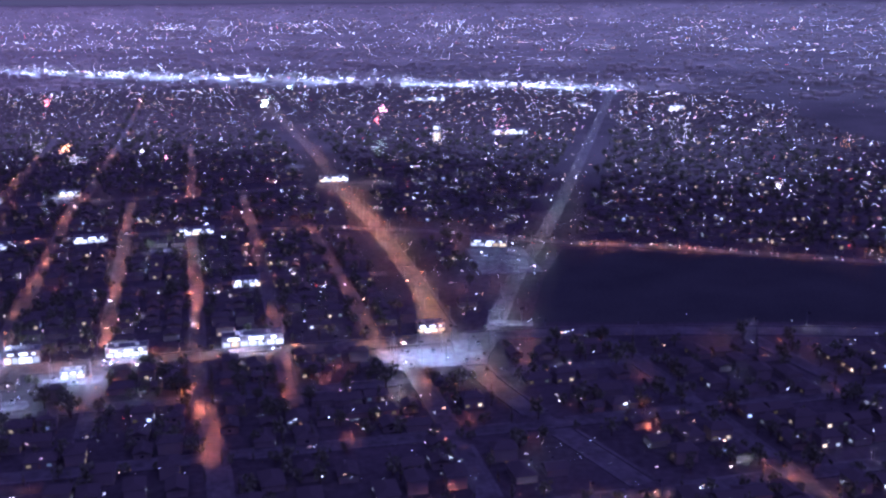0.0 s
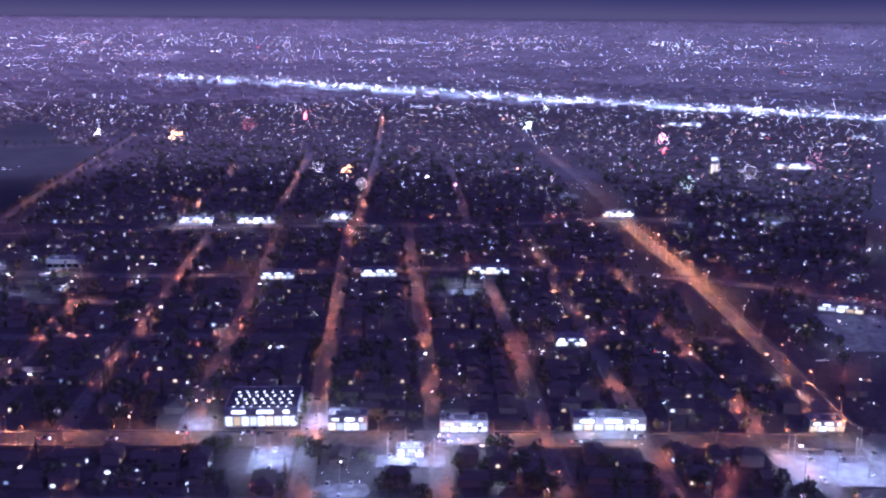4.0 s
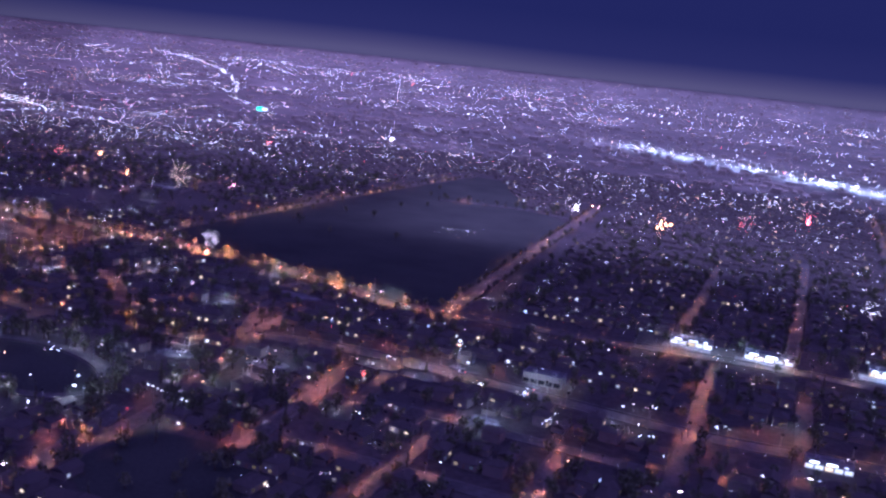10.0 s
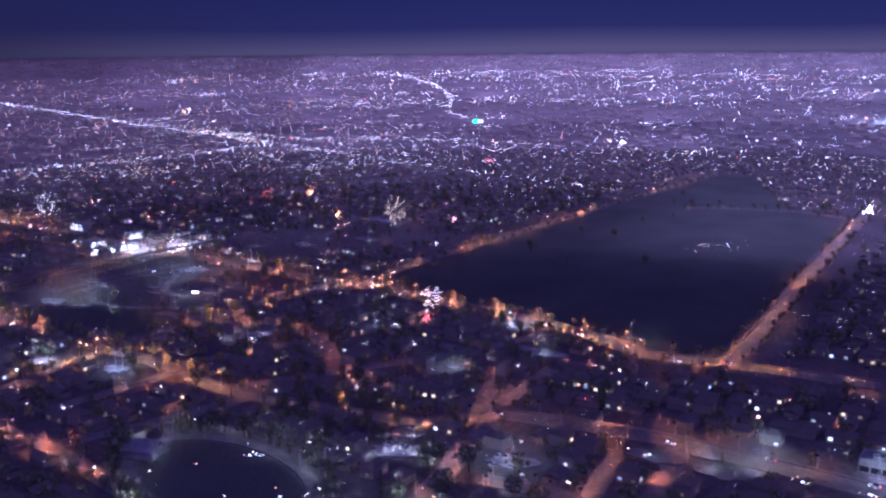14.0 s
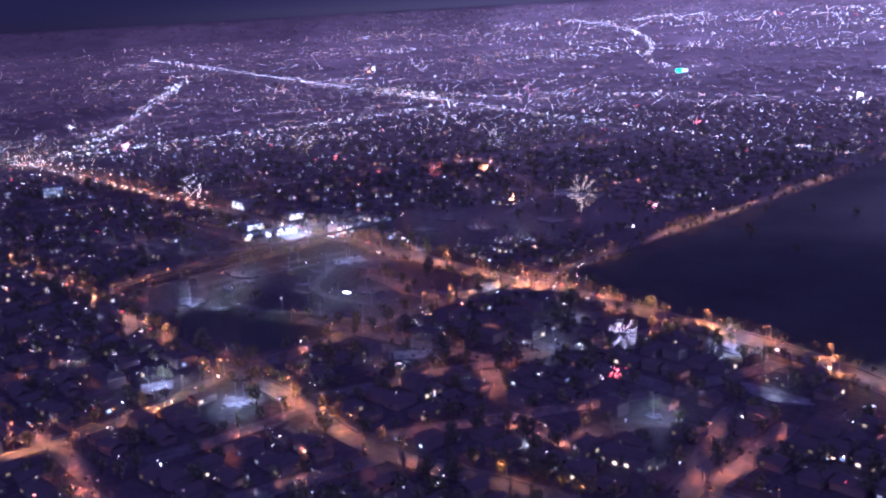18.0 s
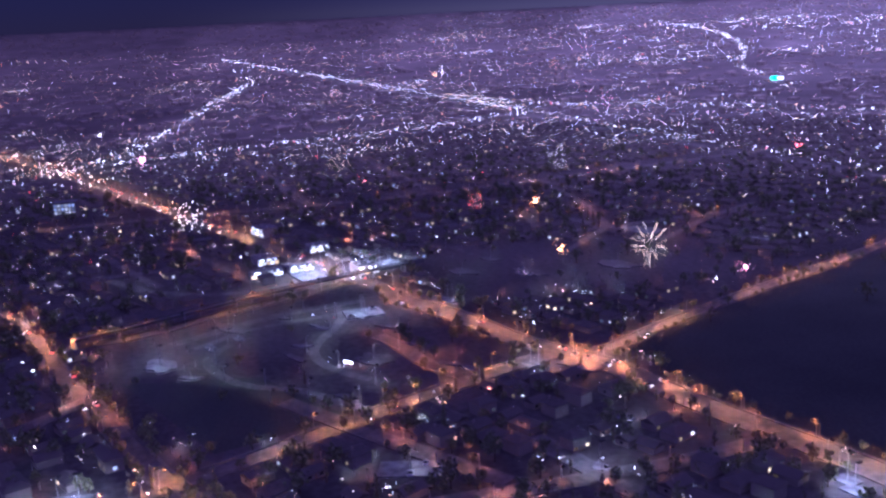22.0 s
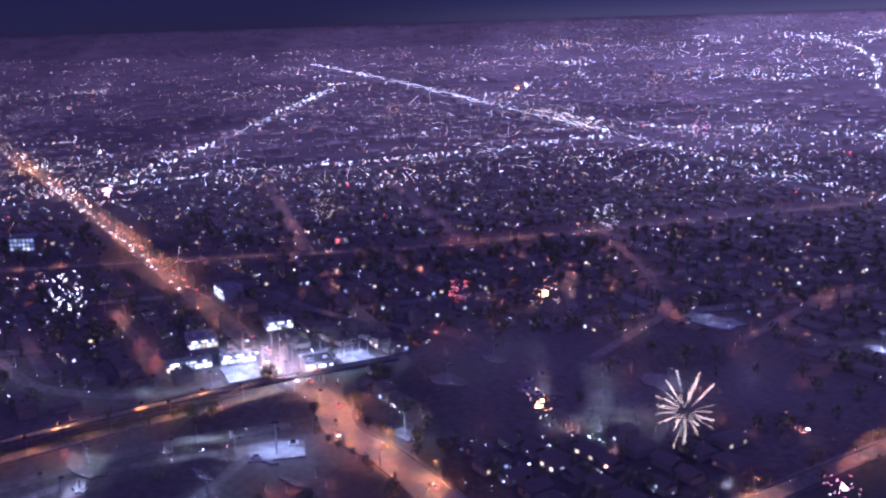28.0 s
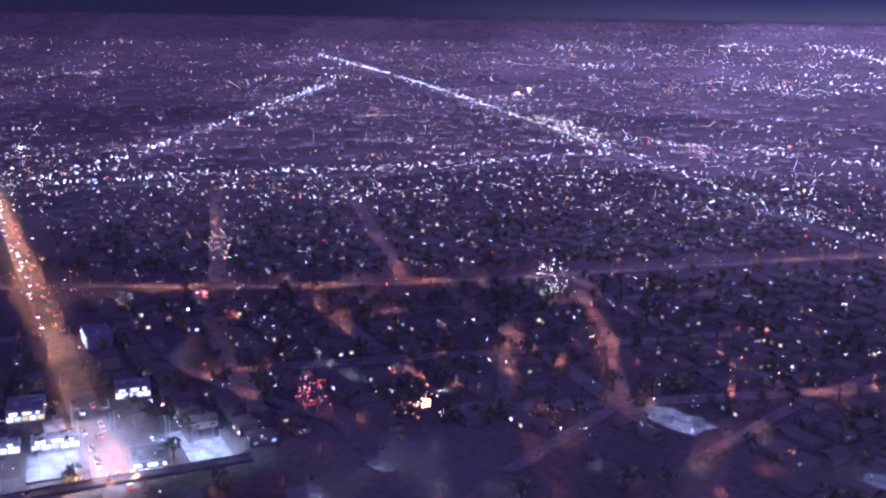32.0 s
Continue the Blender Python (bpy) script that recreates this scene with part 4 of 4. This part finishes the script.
# ---- trees ----
def tree_kind(seed, height, spread_r, slim, leaves, big=1.0):
    r = random.Random(seed)
    trunk = Geo().tube((0, 0, 0), (0, 0, height * .45), height * .03 + .08, height * .018 + .04)
    tips = []
    for i in range(5):
        a = 2 * math.pi * i / 5 + r.uniform(-.4, .4)
        tip = (spread_r * .55 * math.cos(a), spread_r * .55 * math.sin(a), height * r.uniform(.6, .8))
        trunk.tube((0, 0, height * r.uniform(.3, .45)), tip, .1, .04, 4)
        tips.append(tip)
    crown = Geo()
    lobes = [(r.uniform(-.45, .45) * spread_r, r.uniform(-.45, .45) * spread_r, r.uniform(-.08, .1) * height, r.uniform(.45, .8)) for _ in range(6)]
    for i in range(leaves):
        a, z = r.uniform(0, 2 * math.pi), r.random()
        lx, ly, lz, ls = lobes[i % 6] if not slim else (0, 0, 0, 1)
        rad = spread_r * (math.sin(math.pi * (0.12 + .84 * z)) if not slim else (1 - z) ** .6) * math.sqrt(r.uniform(.15, 1))
        c = Vector((lx + ls * rad * math.cos(a), ly + ls * rad * math.sin(a), lz + height * ((.35 if not slim else .12) + (.65 if not slim else .88) * z)))
        s = r.uniform(.35, .85) * (0.5 + spread_r * .12) * big
        q = Euler((r.uniform(0, 6), r.uniform(0, 6), r.uniform(0, 6))).to_matrix()
        crown.add([tuple(c + q @ Vector(p)) for p in ((-s, 0, 0), (0, -s * .7, .15 * s), (s, 0, 0), (0, s * .7, .15 * s), (0, 0, .35 * s))], [(0, 1, 4), (1, 2, 4), (2, 3, 4), (3, 0, 4)])
    return trunk, crown


TREES = [("broad leafy street tree", tree_kind(1, 8, 3.8, False, 230)), ("round-headed garden tree", tree_kind(2, 6, 2.8, False, 150)),
         ("tall slim cypress", tree_kind(3, 12, 1.5, True, 150)), ("large spreading shade tree", tree_kind(4, 11, 5.2, False, 240))]
SPARSE = [tree_kind(11, 7, 3.6, False, 40, 1.7), tree_kind(12, 5, 2.8, False, 34, 1.7), tree_kind(13, 10, 1.3, True, 34, 1.3), tree_kind(14, 9, 5.0, False, 48, 1.8)]
TREE_MESH = [(q[1][0].mesh("trunk", bark), q[1][1].mesh("crown", leaf)) for q in TREES]
plots = []
for n in range(9500):
    x, y = rng.uniform(-1700, 450), rng.uniform(290, 1400)
    if (any(inside(x, y, q) for q in BARE) and rng.random() < .85) or math.hypot(x + 350, y - 330) > 1500 or (x < -900 and y < 470) or taken(x, y, 1) or not clear(x, y, 4.5) or not off_main(x, y, 13 if nearness(x, y) < 170 else 24):
        continue
    k = rng.choice((0, 0, 1, 1, 3, 2))
    if inside(x, y, FIELD):
        continue
    if inside(x, y, PARK):
        if rng.random() < .97:
            continue
        k = rng.choice((0, 3))
    plots.append((x, y, k, rng.uniform(.75, 1.2)))
for pts in (*STREETS, *LANES, left_ave, left_ave, left_spur, link, frontage, lane_c, lane_d, lane_e, *EXTRA):
    for x, y, a in resample(pts, 13):
        side = rng.choice((1, -1)) * rng.uniform(4.6, 8.5)
        px, py = x - math.sin(a) * side, y + math.cos(a) * side
        if not taken(px, py, 0) and clear(px, py, .3):
            plots.append((px, py, rng.choice((0, 0, 1, 3, 2)), rng.uniform(.6, 1.15)))
for n in range(90):
    a = rng.uniform(0, 2 * math.pi)
    plots.append((-722 + 64 * math.cos(a), 527 + 40 * math.sin(a), rng.choice((2, 2, 3)), rng.uniform(.9, 1.3)))
for x, y, a in resample(park_south, 14):
    if rng.random() < .6:
        plots.append((x + math.sin(a) * 13, y - math.cos(a) * 13, rng.choice((2, 0, 1)), rng.uniform(.5, .9)))
for pts, gap in ((park_west, 5.6), (park_east, 6.2), (park_south, 9.2)):
    for x, y, a in resample(pts, 9):
        for side in (1, -1):
            if rng.random() < .62:
                off = side * (gap + rng.uniform(0, 3))
                px, py = x - math.sin(a) * off, y + math.cos(a) * off
                if clear(px, py, .3) and not taken(px, py, 0):
                    plots.append((px, py, rng.choice((0, 1, 1, 3)), rng.uniform(.45, .8)))
plots.sort(key=lambda q: nearness(q[0], q[1]))
wood, green = Geo(), Geo()
for i, (x, y, k, s) in enumerate(plots):
    if i < 300:
        ob = thing("tree", "dark " + TREES[k][0] + " at night", "tree", "trees of the district")
        ob.matrix_basis = pose(x, y, 0, 0, 0, rng.uniform(0, 360)) @ Matrix.Scale(s, 4)
        part("trunk", TREE_MESH[k][0], bark, ob)
        part("crown", TREE_MESH[k][1], leaf, ob)
    else:
        c, sn = math.cos(i), math.sin(i)
        t, cr = SPARSE[k]
        for src, dst in ((t, wood), (cr, green)):
            dst.add([(x + s * (c * p[0] - sn * p[1]), y + s * (sn * p[0] + c * p[1]), s * p[2]) for p in src.v], src.f)
woods = tagged(new("city_trees"), "many dark leafy trees between the houses", "trees", kind="stuff")
tagged(part("trunk", wood, bark, woods), kind="stuff")
tagged(part("crown", green, leaf, woods), kind="stuff")

# ---- porch and yard lights of the houses ----
near_lights, mid_lights = Geo(), Geo()
for x, y, a, k in spots:
    d = min(math.hypot(x - a0, y - b0) for a0, b0 in ((-60, 60), (-350, 330), (-600, 560), (-815, 765)))
    if rng.random() < (.62 if d < 560 else .72):
        gg = near_lights if d < 560 else mid_lights
        dx, dy = rng.uniform(-6, 6), rng.uniform(-6, 6)
        gg.gem(x + dx, y + dy, rng.uniform(3.5, 7), (.12 + d * .00034) * rng.choice((.4, .5, .65, .85, 1.2)), rng.choice((.7, .8, 1, 1.5, 2.2)), rng.uniform(.5, 1))
        if rng.random() < .4:
            for j in range(rng.randrange(2, 8)):
                gg.gem(x + dx + rng.gauss(0, 4.5), y + dy + rng.gauss(0, 2.2), rng.uniform(2.5, 6), (.07 + d * .00028) * rng.choice((.5, .7, 1)), rng.choice((1, 2, 3.5)), .7)
for n in range(2300):
    x, y = rng.uniform(-1350, 420), rng.uniform(295, 960)
    if open_land(x, y) and clear(x, y, 1.5) and not any(inside(x, y, q) for q in BARE) and not (x < -850 and y < 440) and not (x > 120 and y < 540 and rng.random() < .65):
        for j in range(rng.choice((1, 1, 1, 2, 4))):
            near_lights.gem(x + 2.2 * j * U[0], y + 2.2 * j * U[1], rng.uniform(2, 5.5), rng.choice((.12, .17, .22, .3)), rng.choice((.8, 1, 2.5, 4)), rng.uniform(.5, 1))
tagged(part("porch_lights", near_lights, porch_glow), "small bright porch and yard lamps among the houses", "lights", kind="stuff")
tagged(part("porch_lights", mid_lights, mid_glow), "small bright lamps of farther blocks", "lights", kind="stuff")

# ---- window and yard lamps that show between the trees, in loose clusters ----
dots = Geo()
WAY = [(-8 - 70 * i, -5 + 69 * i) for i in range(12)]
for n in range(6800):
    x, y = rng.uniform(-1980, 500), rng.uniform(300, 1800)
    if math.hypot(x + 350, y - 330) > 1950 or not open_land(x, y) or (x < -850 and y < 440) or (any(inside(x, y, q) for q in BARE) and rng.random() < .85) or (x > 120 and y < 540 and rng.random() < .6):
        continue
    d = min(math.dist((x, y), p) for p in WAY)
    for j in range(rng.choice((1, 1, 1, 2, 2, 4, 6))):
        u, v = (rng.gauss(0, 6), rng.gauss(0, 3)) if j else (0, 0)
        px, py = x + U[0] * u + V[0] * v, y + U[1] * u + V[1] * v
        if clear(px, py, 1):
            dots.gem(px, py, rng.uniform(2.5, 7), (.05 + d * .00032) * rng.choice((.4, .55, .75, 1.15)), rng.choice((.8, 1, 1, 2.2)), rng.uniform(.6, 1))
for pts in (loop_a, loop_b, ramp, yard_track_a, yard_track_b):
    for x, y, a in resample(pts, 5):
        if rng.random() < .3:
            off = rng.uniform(-5, 5)
            dots.gem(x - math.sin(a) * off, y + math.cos(a) * off, rng.uniform(1, 4), rng.choice((.1, .16, .24)), rng.choice((1, 2.5, 4)), .7)
for n in range(46):
    dots.gem(-838 + rng.gauss(0, 15), 1112 + rng.gauss(0, 16), rng.uniform(3, 6), rng.choice((.16, .22, .3)), rng.choice((1, 1.6)), .8)
tagged(part("yard_lights", dots, yard_glow), "small white, pink and amber lamps between the trees", "lights", kind="stuff")

string_lamps = thing("lamp_string", "straight string of small white lamps beside a path", "lights")
for i in range(11):
    post = part("post", Geo().tube((-657 + 3.9 * i, 552 - .1 * i, 0), (-657 + 3.9 * i, 552 - .1 * i, 4), .08, .06), steel, string_lamps)
    part("bulb", Geo().gem(-657 + 3.9 * i, 552 - .1 * i, 4.2, .34), roof_dot, post)
bar = thing("lit_sign", "slim white glowing sign on two posts", "sign")
bar.matrix_basis = pose(-1027, 684, 0, 0, 0, 35)
part("panel", Geo().box(-2.6, -.2, 2.6, 2.6, .2, 3.5), roof_dot, bar)
for x in (-2, 2):
    part("post", Geo().tube((x, 0, 0), (x, 0, 2.6), .12, .12), steel, bar)

# ---- the far city: low blocks, rows of lamps and single lamps out to the rim ----
blocks = Geo()
for n in range(5700):
    az, r = math.radians(rng.uniform(50, 189)), rng.uniform(1500, 4450)
    x, y = HUB[0] + r * math.cos(az), HUB[1] + r * math.sin(az)
    if r < 1800 and (x > -1900 or not clear(x, y, 14)) or not open_land(x, y):
        continue
    w, d, h = rng.uniform(9, 26), rng.uniform(8, 16), rng.choice((3.5, 4, 4.5, 6, 7, 10))
    blocks.box(-w / 2, -d / 2, -2, w / 2, d / 2, h, pose(x, y, rise(x, y), 0, 0, 12.3 + rng.choice((0, 90))))
tagged(part("far_blocks", blocks, stucco), "low pale buildings of the far city", "buildings", kind="stuff")
far, haze_far, warm_far = Geo(), Geo(), Geo()
for n in range(17500):
    az = math.radians(rng.uniform(50, 189) if n < 12000 else rng.uniform(120, 160) if n < 14000 else rng.uniform(140, 189))
    dip = rng.choice((rng.uniform(13, 60), rng.uniform(30, 100), rng.uniform(60, 210))) if n < 14000 else rng.uniform(95, 215)
    r = 185 * 1748 / dip
    x, y = HUB[0] + r * math.cos(az), HUB[1] + r * math.sin(az)
    if not open_land(x, y) or r < 1350 or dip < 17 or (az > 2.70 and dip < 48) or (az > 2.88 and dip < 80 and rng.random() < .5):
        continue
    if noise.noise((x / 420, y / 420, 0.3)) + 0.6 * noise.noise((x / 130, y / 130, 4.1)) < rng.uniform(-.75, .35):
        continue
    amber = rng.random() < max(.12, (az - 2.2) * 1.3)
    lane = U if rng.random() < min(.9, max(.12, (2.5 - az) / .9)) else V
    count, gap = rng.choice((1, 1, 1, 2, 3, 6, 11)), rng.uniform(8, 24) * r / 3000
    thick = rng.choice((.5, .7, .9, 1.3))
    for j in range(count):
        X, Y, Z = site(x + lane[0] * gap * j + rng.gauss(0, 3), y + lane[1] * gap * j + rng.gauss(0, 3))
        dd = math.hypot(X - HUB[0], Y - HUB[1])
        if dd < 4500:
            (haze_far if dip < 42 else warm_far if amber else far).gem(X, Y, Z + rng.uniform(4, 9), (.12 + dd * .00024) * thick * rng.uniform(.5, 1.2), rng.choice((.8, 1, 1, 1.6)), rng.uniform(.5, .9))
tagged(part("city_lights", far, far_glow), "thousands of white, blue and amber lamps of the far city", "lights", kind="stuff")
tagged(part("city_lights", warm_far, far_warm), "thousands of amber and pink lamps of the far city", "lights", kind="stuff")
tagged(part("city_lights", haze_far, rim_glow), "lamps of the farthest streets, dimmed as if by haze", "lights", kind="stuff")
strings = Geo()
for pts, step, k, loose in (([p for p in highway if p[0] > -1420], 9, 1.0, 26), ([p for p in highway if p[0] < -1420], 30, .9, 30), (long_line, 6, .7, 5), (shops_line, 4, .85, 3), (left_up, 11, 1.0, 8), (line_right, 6, .85, 4), (snake, 22, .9, 7), (boulevard[:60], 14, .7, 9), (diagonal[:45], 18, .9, 8)):
    for x, y, a in resample(pts, step):
        if rng.random() > (2600 / max(2600, math.hypot(x - HUB[0], y - HUB[1]))) ** 1.4:
            continue
        for _ in range(2):
            X, Y, Z = site(x + rng.gauss(0, loose), y + rng.gauss(0, loose))
            dd = math.hypot(X - HUB[0], Y - HUB[1])
            if dd < 4500:
                strings.gem(X, Y, Z + rng.uniform(6, 11), (.2 + dd * .00038) * k * rng.uniform(.4, 1.1), rng.choice((1, 1.5)), .8)
amber_row = Geo()
for n in range(260):
    t = rng.random()
    X, Y, Z = site(-2420 + 380 * t + rng.gauss(0, 26), 1462 - 70 * t + rng.gauss(0, 16))
    amber_row.gem(X, Y, Z + rng.uniform(4, 10), rng.uniform(.35, .95), rng.choice((1, 1.6)), .8)
tagged(part("market_lights", amber_row, far_warm), "dense amber lamps of a far market quarter", "lights", kind="stuff")
tagged(part("road_lights", strings, far_glow), "strings of bright lamps along far avenues", "lights", kind="stuff")

# ---- traffic at rest on the avenues ----
def car_bits():
    body = Geo().add([(-2.2, -.9, .35), (2.2, -.9, .35), (2.2, .9, .35), (-2.2, .9, .35), (-2.2, -.85, .95), (2.15, -.85, .85), (2.15, .85, .85), (-2.2, .85, .95)],
                     [(3, 2, 1, 0), (4, 5, 6, 7), (0, 1, 5, 4), (1, 2, 6, 5), (2, 3, 7, 6), (3, 0, 4, 7)])
    cabin = Geo().add([(-1.6, -.8, .9), (1.1, -.8, .86), (1.1, .8, .86), (-1.6, .8, .9), (-1.1, -.62, 1.45), (.4, -.62, 1.45), (.4, .62, 1.45), (-1.1, .62, 1.45)],
                      [(4, 5, 6, 7), (0, 1, 5, 4), (1, 2, 6, 5), (2, 3, 7, 6), (3, 0, 4, 7)])
    out = [("body", body, car_paint), ("cabin", cabin, dark_glass)]
    for x in (-1.4, 1.4):
        for y in (-.85, .85):
            out.append(("wheel", Geo().tube((x, y - .12, .33), (x, y + .12, .33), .33, .33, 10), rubber))
    for y in (-.6, .6):
        out.append(("headlight", Geo().box(2.15, y - .28, .5, 2.32, y + .28, .85), head_glow))
        out.append(("taillight", Geo().box(-2.32, y - .28, .55, -2.2, y + .28, .9), tail_glow))
    return [(n, q.mesh(n, m), m) for n, q, m in out]


CAR = car_bits()
for pts, width, step, count in ((boulevard[-12:-3], 12, 6, 30), (boulevard[-70:-12], 16, 11, 60), (park_south, 14, 34, 14), (avenue[:45], 14, 30, 16), (middle, 13, 45, 12), (left_ave[20:], 13, 50, 8), (red_road, 13, 15, 22)):
    done = 0
    for x, y, a in resample(pts, step):
        if done >= count:
            break
        for side in (1, -1):
            if rng.random() < .45:
                continue
            off = side * width * rng.choice((.14, .32))
            car = thing("car", "saloon car with its lamps lit on the road", "car", "cars on the roads")
            car.matrix_basis = pose(x - math.sin(a) * off, y + math.cos(a) * off, 0.2, 0, 0, math.degrees(a) + (180 if side > 0 else 0))
            done += 1
            for n, me, m in CAR:
                part(n, me, m, car)

for cx, cy, w, d, a in [q for q in YARDS if q[2] * q[3] > 300 and q[2] < 60 and nearness(q[0], q[1]) < 120][:14]:
    for i in range(3):
        u, v = rng.uniform(-.4, .4) * w, rng.choice((-.36, .3)) * d
        car = thing("car", "parked saloon car on a paved lot", "car", "cars on the roads")
        car.matrix_basis = pose(cx + u * math.cos(a) - v * math.sin(a), cy + u * math.sin(a) + v * math.cos(a), 0.5, 0, 0, math.degrees(a) + 90)
        for n, me, m in CAR:
            if "light" not in n:
                part(n, me, m, car)

# ---- fireworks, each caught at its widest ----
SPARKS = {"pale": (0.75, 1.0, 0.75), "white": (1.0, 0.9, 0.92), "red": (1.0, 0.10, 0.10), "orange": (1.0, 0.35, 0.12), "pink": (1.0, 0.3, 0.4), "violet": (0.95, 0.8, 1.0), "gold": (1.0, 0.66, 0.45)}
spark_mat = {k: lit("spark_" + k, [(0, c), (0.7, tuple(0.5 + 0.5 * v for v in c))], 2 if k != "gold" else 1.5, 9 if k != "gold" else 6, False) for k, c in SPARKS.items()}
core_mat = {k: lit("core_" + k, [(0, c)], 22, 22) for k, c in SPARKS.items()}
star_mesh = {k: Geo().tube((.3, 0, 0), (.65, 0, 0), .0008, .0018, 4).tube((.65, 0, 0), (1, 0, 0), .0018, .004, 4).mesh("spark", spark_mat[k]) for k in SPARKS}


def burst(colour, form, x, y, z, r):
    """A firework: a ball of specks, a glowing core in a few specks, or rays."""
    words = {"dots": "round cloud of " + colour + " firework sparks in the air", "core": "fresh " + colour + " firework flash with a glaring core", "rays": "large " + colour + " firework burst of long straight rays"}
    ob = thing("firework_burst", words[form], "firework", "fireworks over the city")
    X, Y, Z = site(x, y)
    ob.matrix_basis = pose(X, Y, Z + z)
    if form == "rays":
        for i in range(54):
            q = rng.uniform(.6, 1.05) * r
            ray = part("spark", star_mesh[colour], spark_mat[colour], ob)
            ray.matrix_basis = pose(0, 0, 0, 0, math.degrees(math.asin(rng.uniform(-1, 1))), rng.uniform(0, 360)) @ Matrix.Scale(q, 4)
        return
    specks = Geo()
    for i in range(60 if form == "dots" else 22):
        q = rng.uniform(.45, 1.05) * r
        a, c = rng.uniform(0, 6.283), rng.uniform(-1, 1)
        b = math.sqrt(1 - c * c)
        specks.gem(q * b * math.cos(a), q * b * math.sin(a), q * c, (.07 + .018 * r) * rng.uniform(.5, 1.2))
    tagged(part("spark_cloud", specks, spark_mat[colour], ob), kind="stuff")
    if form == "core":
        flash = Geo()
        for i in range(9):
            flash.gem(rng.gauss(0, .2) * r, rng.gauss(0, .2) * r, rng.gauss(0, .2) * r, r * rng.uniform(.025, .085), 1, rng.uniform(.7, 1.3))
        part("core", flash, core_mat[colour], ob, "glaring white-hot core")


for colour, form, x, y, z, r in (
                      ("white", "dots", 236, 970, 55, 13.8), ("pale", "core", -234, 1312, 55, 13.8), ("pink", "core", -74, 1214, 55, 10.5), ("white", "dots", -4, 983, 55, 9.1),
                      ("pink", "dots", 65, 1059, 55, 9.8), ("orange", "core", -347, 907, 55, 9.0), ("red", "core", -535, 1348, 55, 12.5), ("white", "core", 242, 702, 55, 4.3),
                      ("pink", "core", -242, 859, 55, 4.1), ("pale", "dots", -58, 910, 55, 7.4), ("gold", "dots", 265, 1381, 55, 11.3), ("orange", "dots", 378, 916, 55, 8.0),
                      ("orange", "core", -605, 1107, 55, 12.3), ("red", "dots", -563, 1217, 55, 10.0), ("pale", "core", -233, 1531, 55, 8.0), ("red", "core", -73, 1109, 55, 7.9),
                      ("white", "core", -273, 893, 55, 3.6), ("white", "dots", -376, 914, 55, 6.6), ("white", "dots", -316, 844, 55, 5.3), ("white", "core", -702, 1113, 55, 10.7),
                      ("orange", "core", -1114, 855, 55, 7.5), ("red", "core", -706, 637, 55, 4.1), ("pink", "core", -908, 845, 55, 4.8),
                      ("pink", "dots", -1641, 1291, 55, 11.6), ("white", "core", -1201, 1443, 55, 11.0), ("red", "core", -498, 539, 55, 1.4), ("pink", "core", -1523, 672, 55, 10.2),
                      ("orange", "core", -993, 797, 55, 5.8), ("violet", "rays", -736, 667, 55, 6.4), ("red", "dots", -1132, 820, 55, 6.3),
                      ("white", "dots", -1211, 646, 55, 11.5), ("gold", "rays", -968, 836, 55, 12.8), ("white", "dots", -1254, 964, 55, 10.0), ("gold", "dots", -1375, 813, 55, 11.2),
                      ("orange", "core", -2324, 1374, 55, 11.7), ("red", "core", -1176, 1155, 55, 6.3), ("white", "dots", -1724, 620, 55, 6.3),
                      ("white", "core", -1797, 671, 55, 7.0), ("white", "core", -2391, 1422, 55, 10.0), ("white", "dots", -2640, 1664, 55, 11.9),
                      ("orange", "dots", -2076, 1074, 55, 9.9), ("orange", "dots", -2379, 1685, 55, 12.7), ("red", "core", -1267, 795, 55, 2.6)):
    burst(colour, form, x, y, z, r)
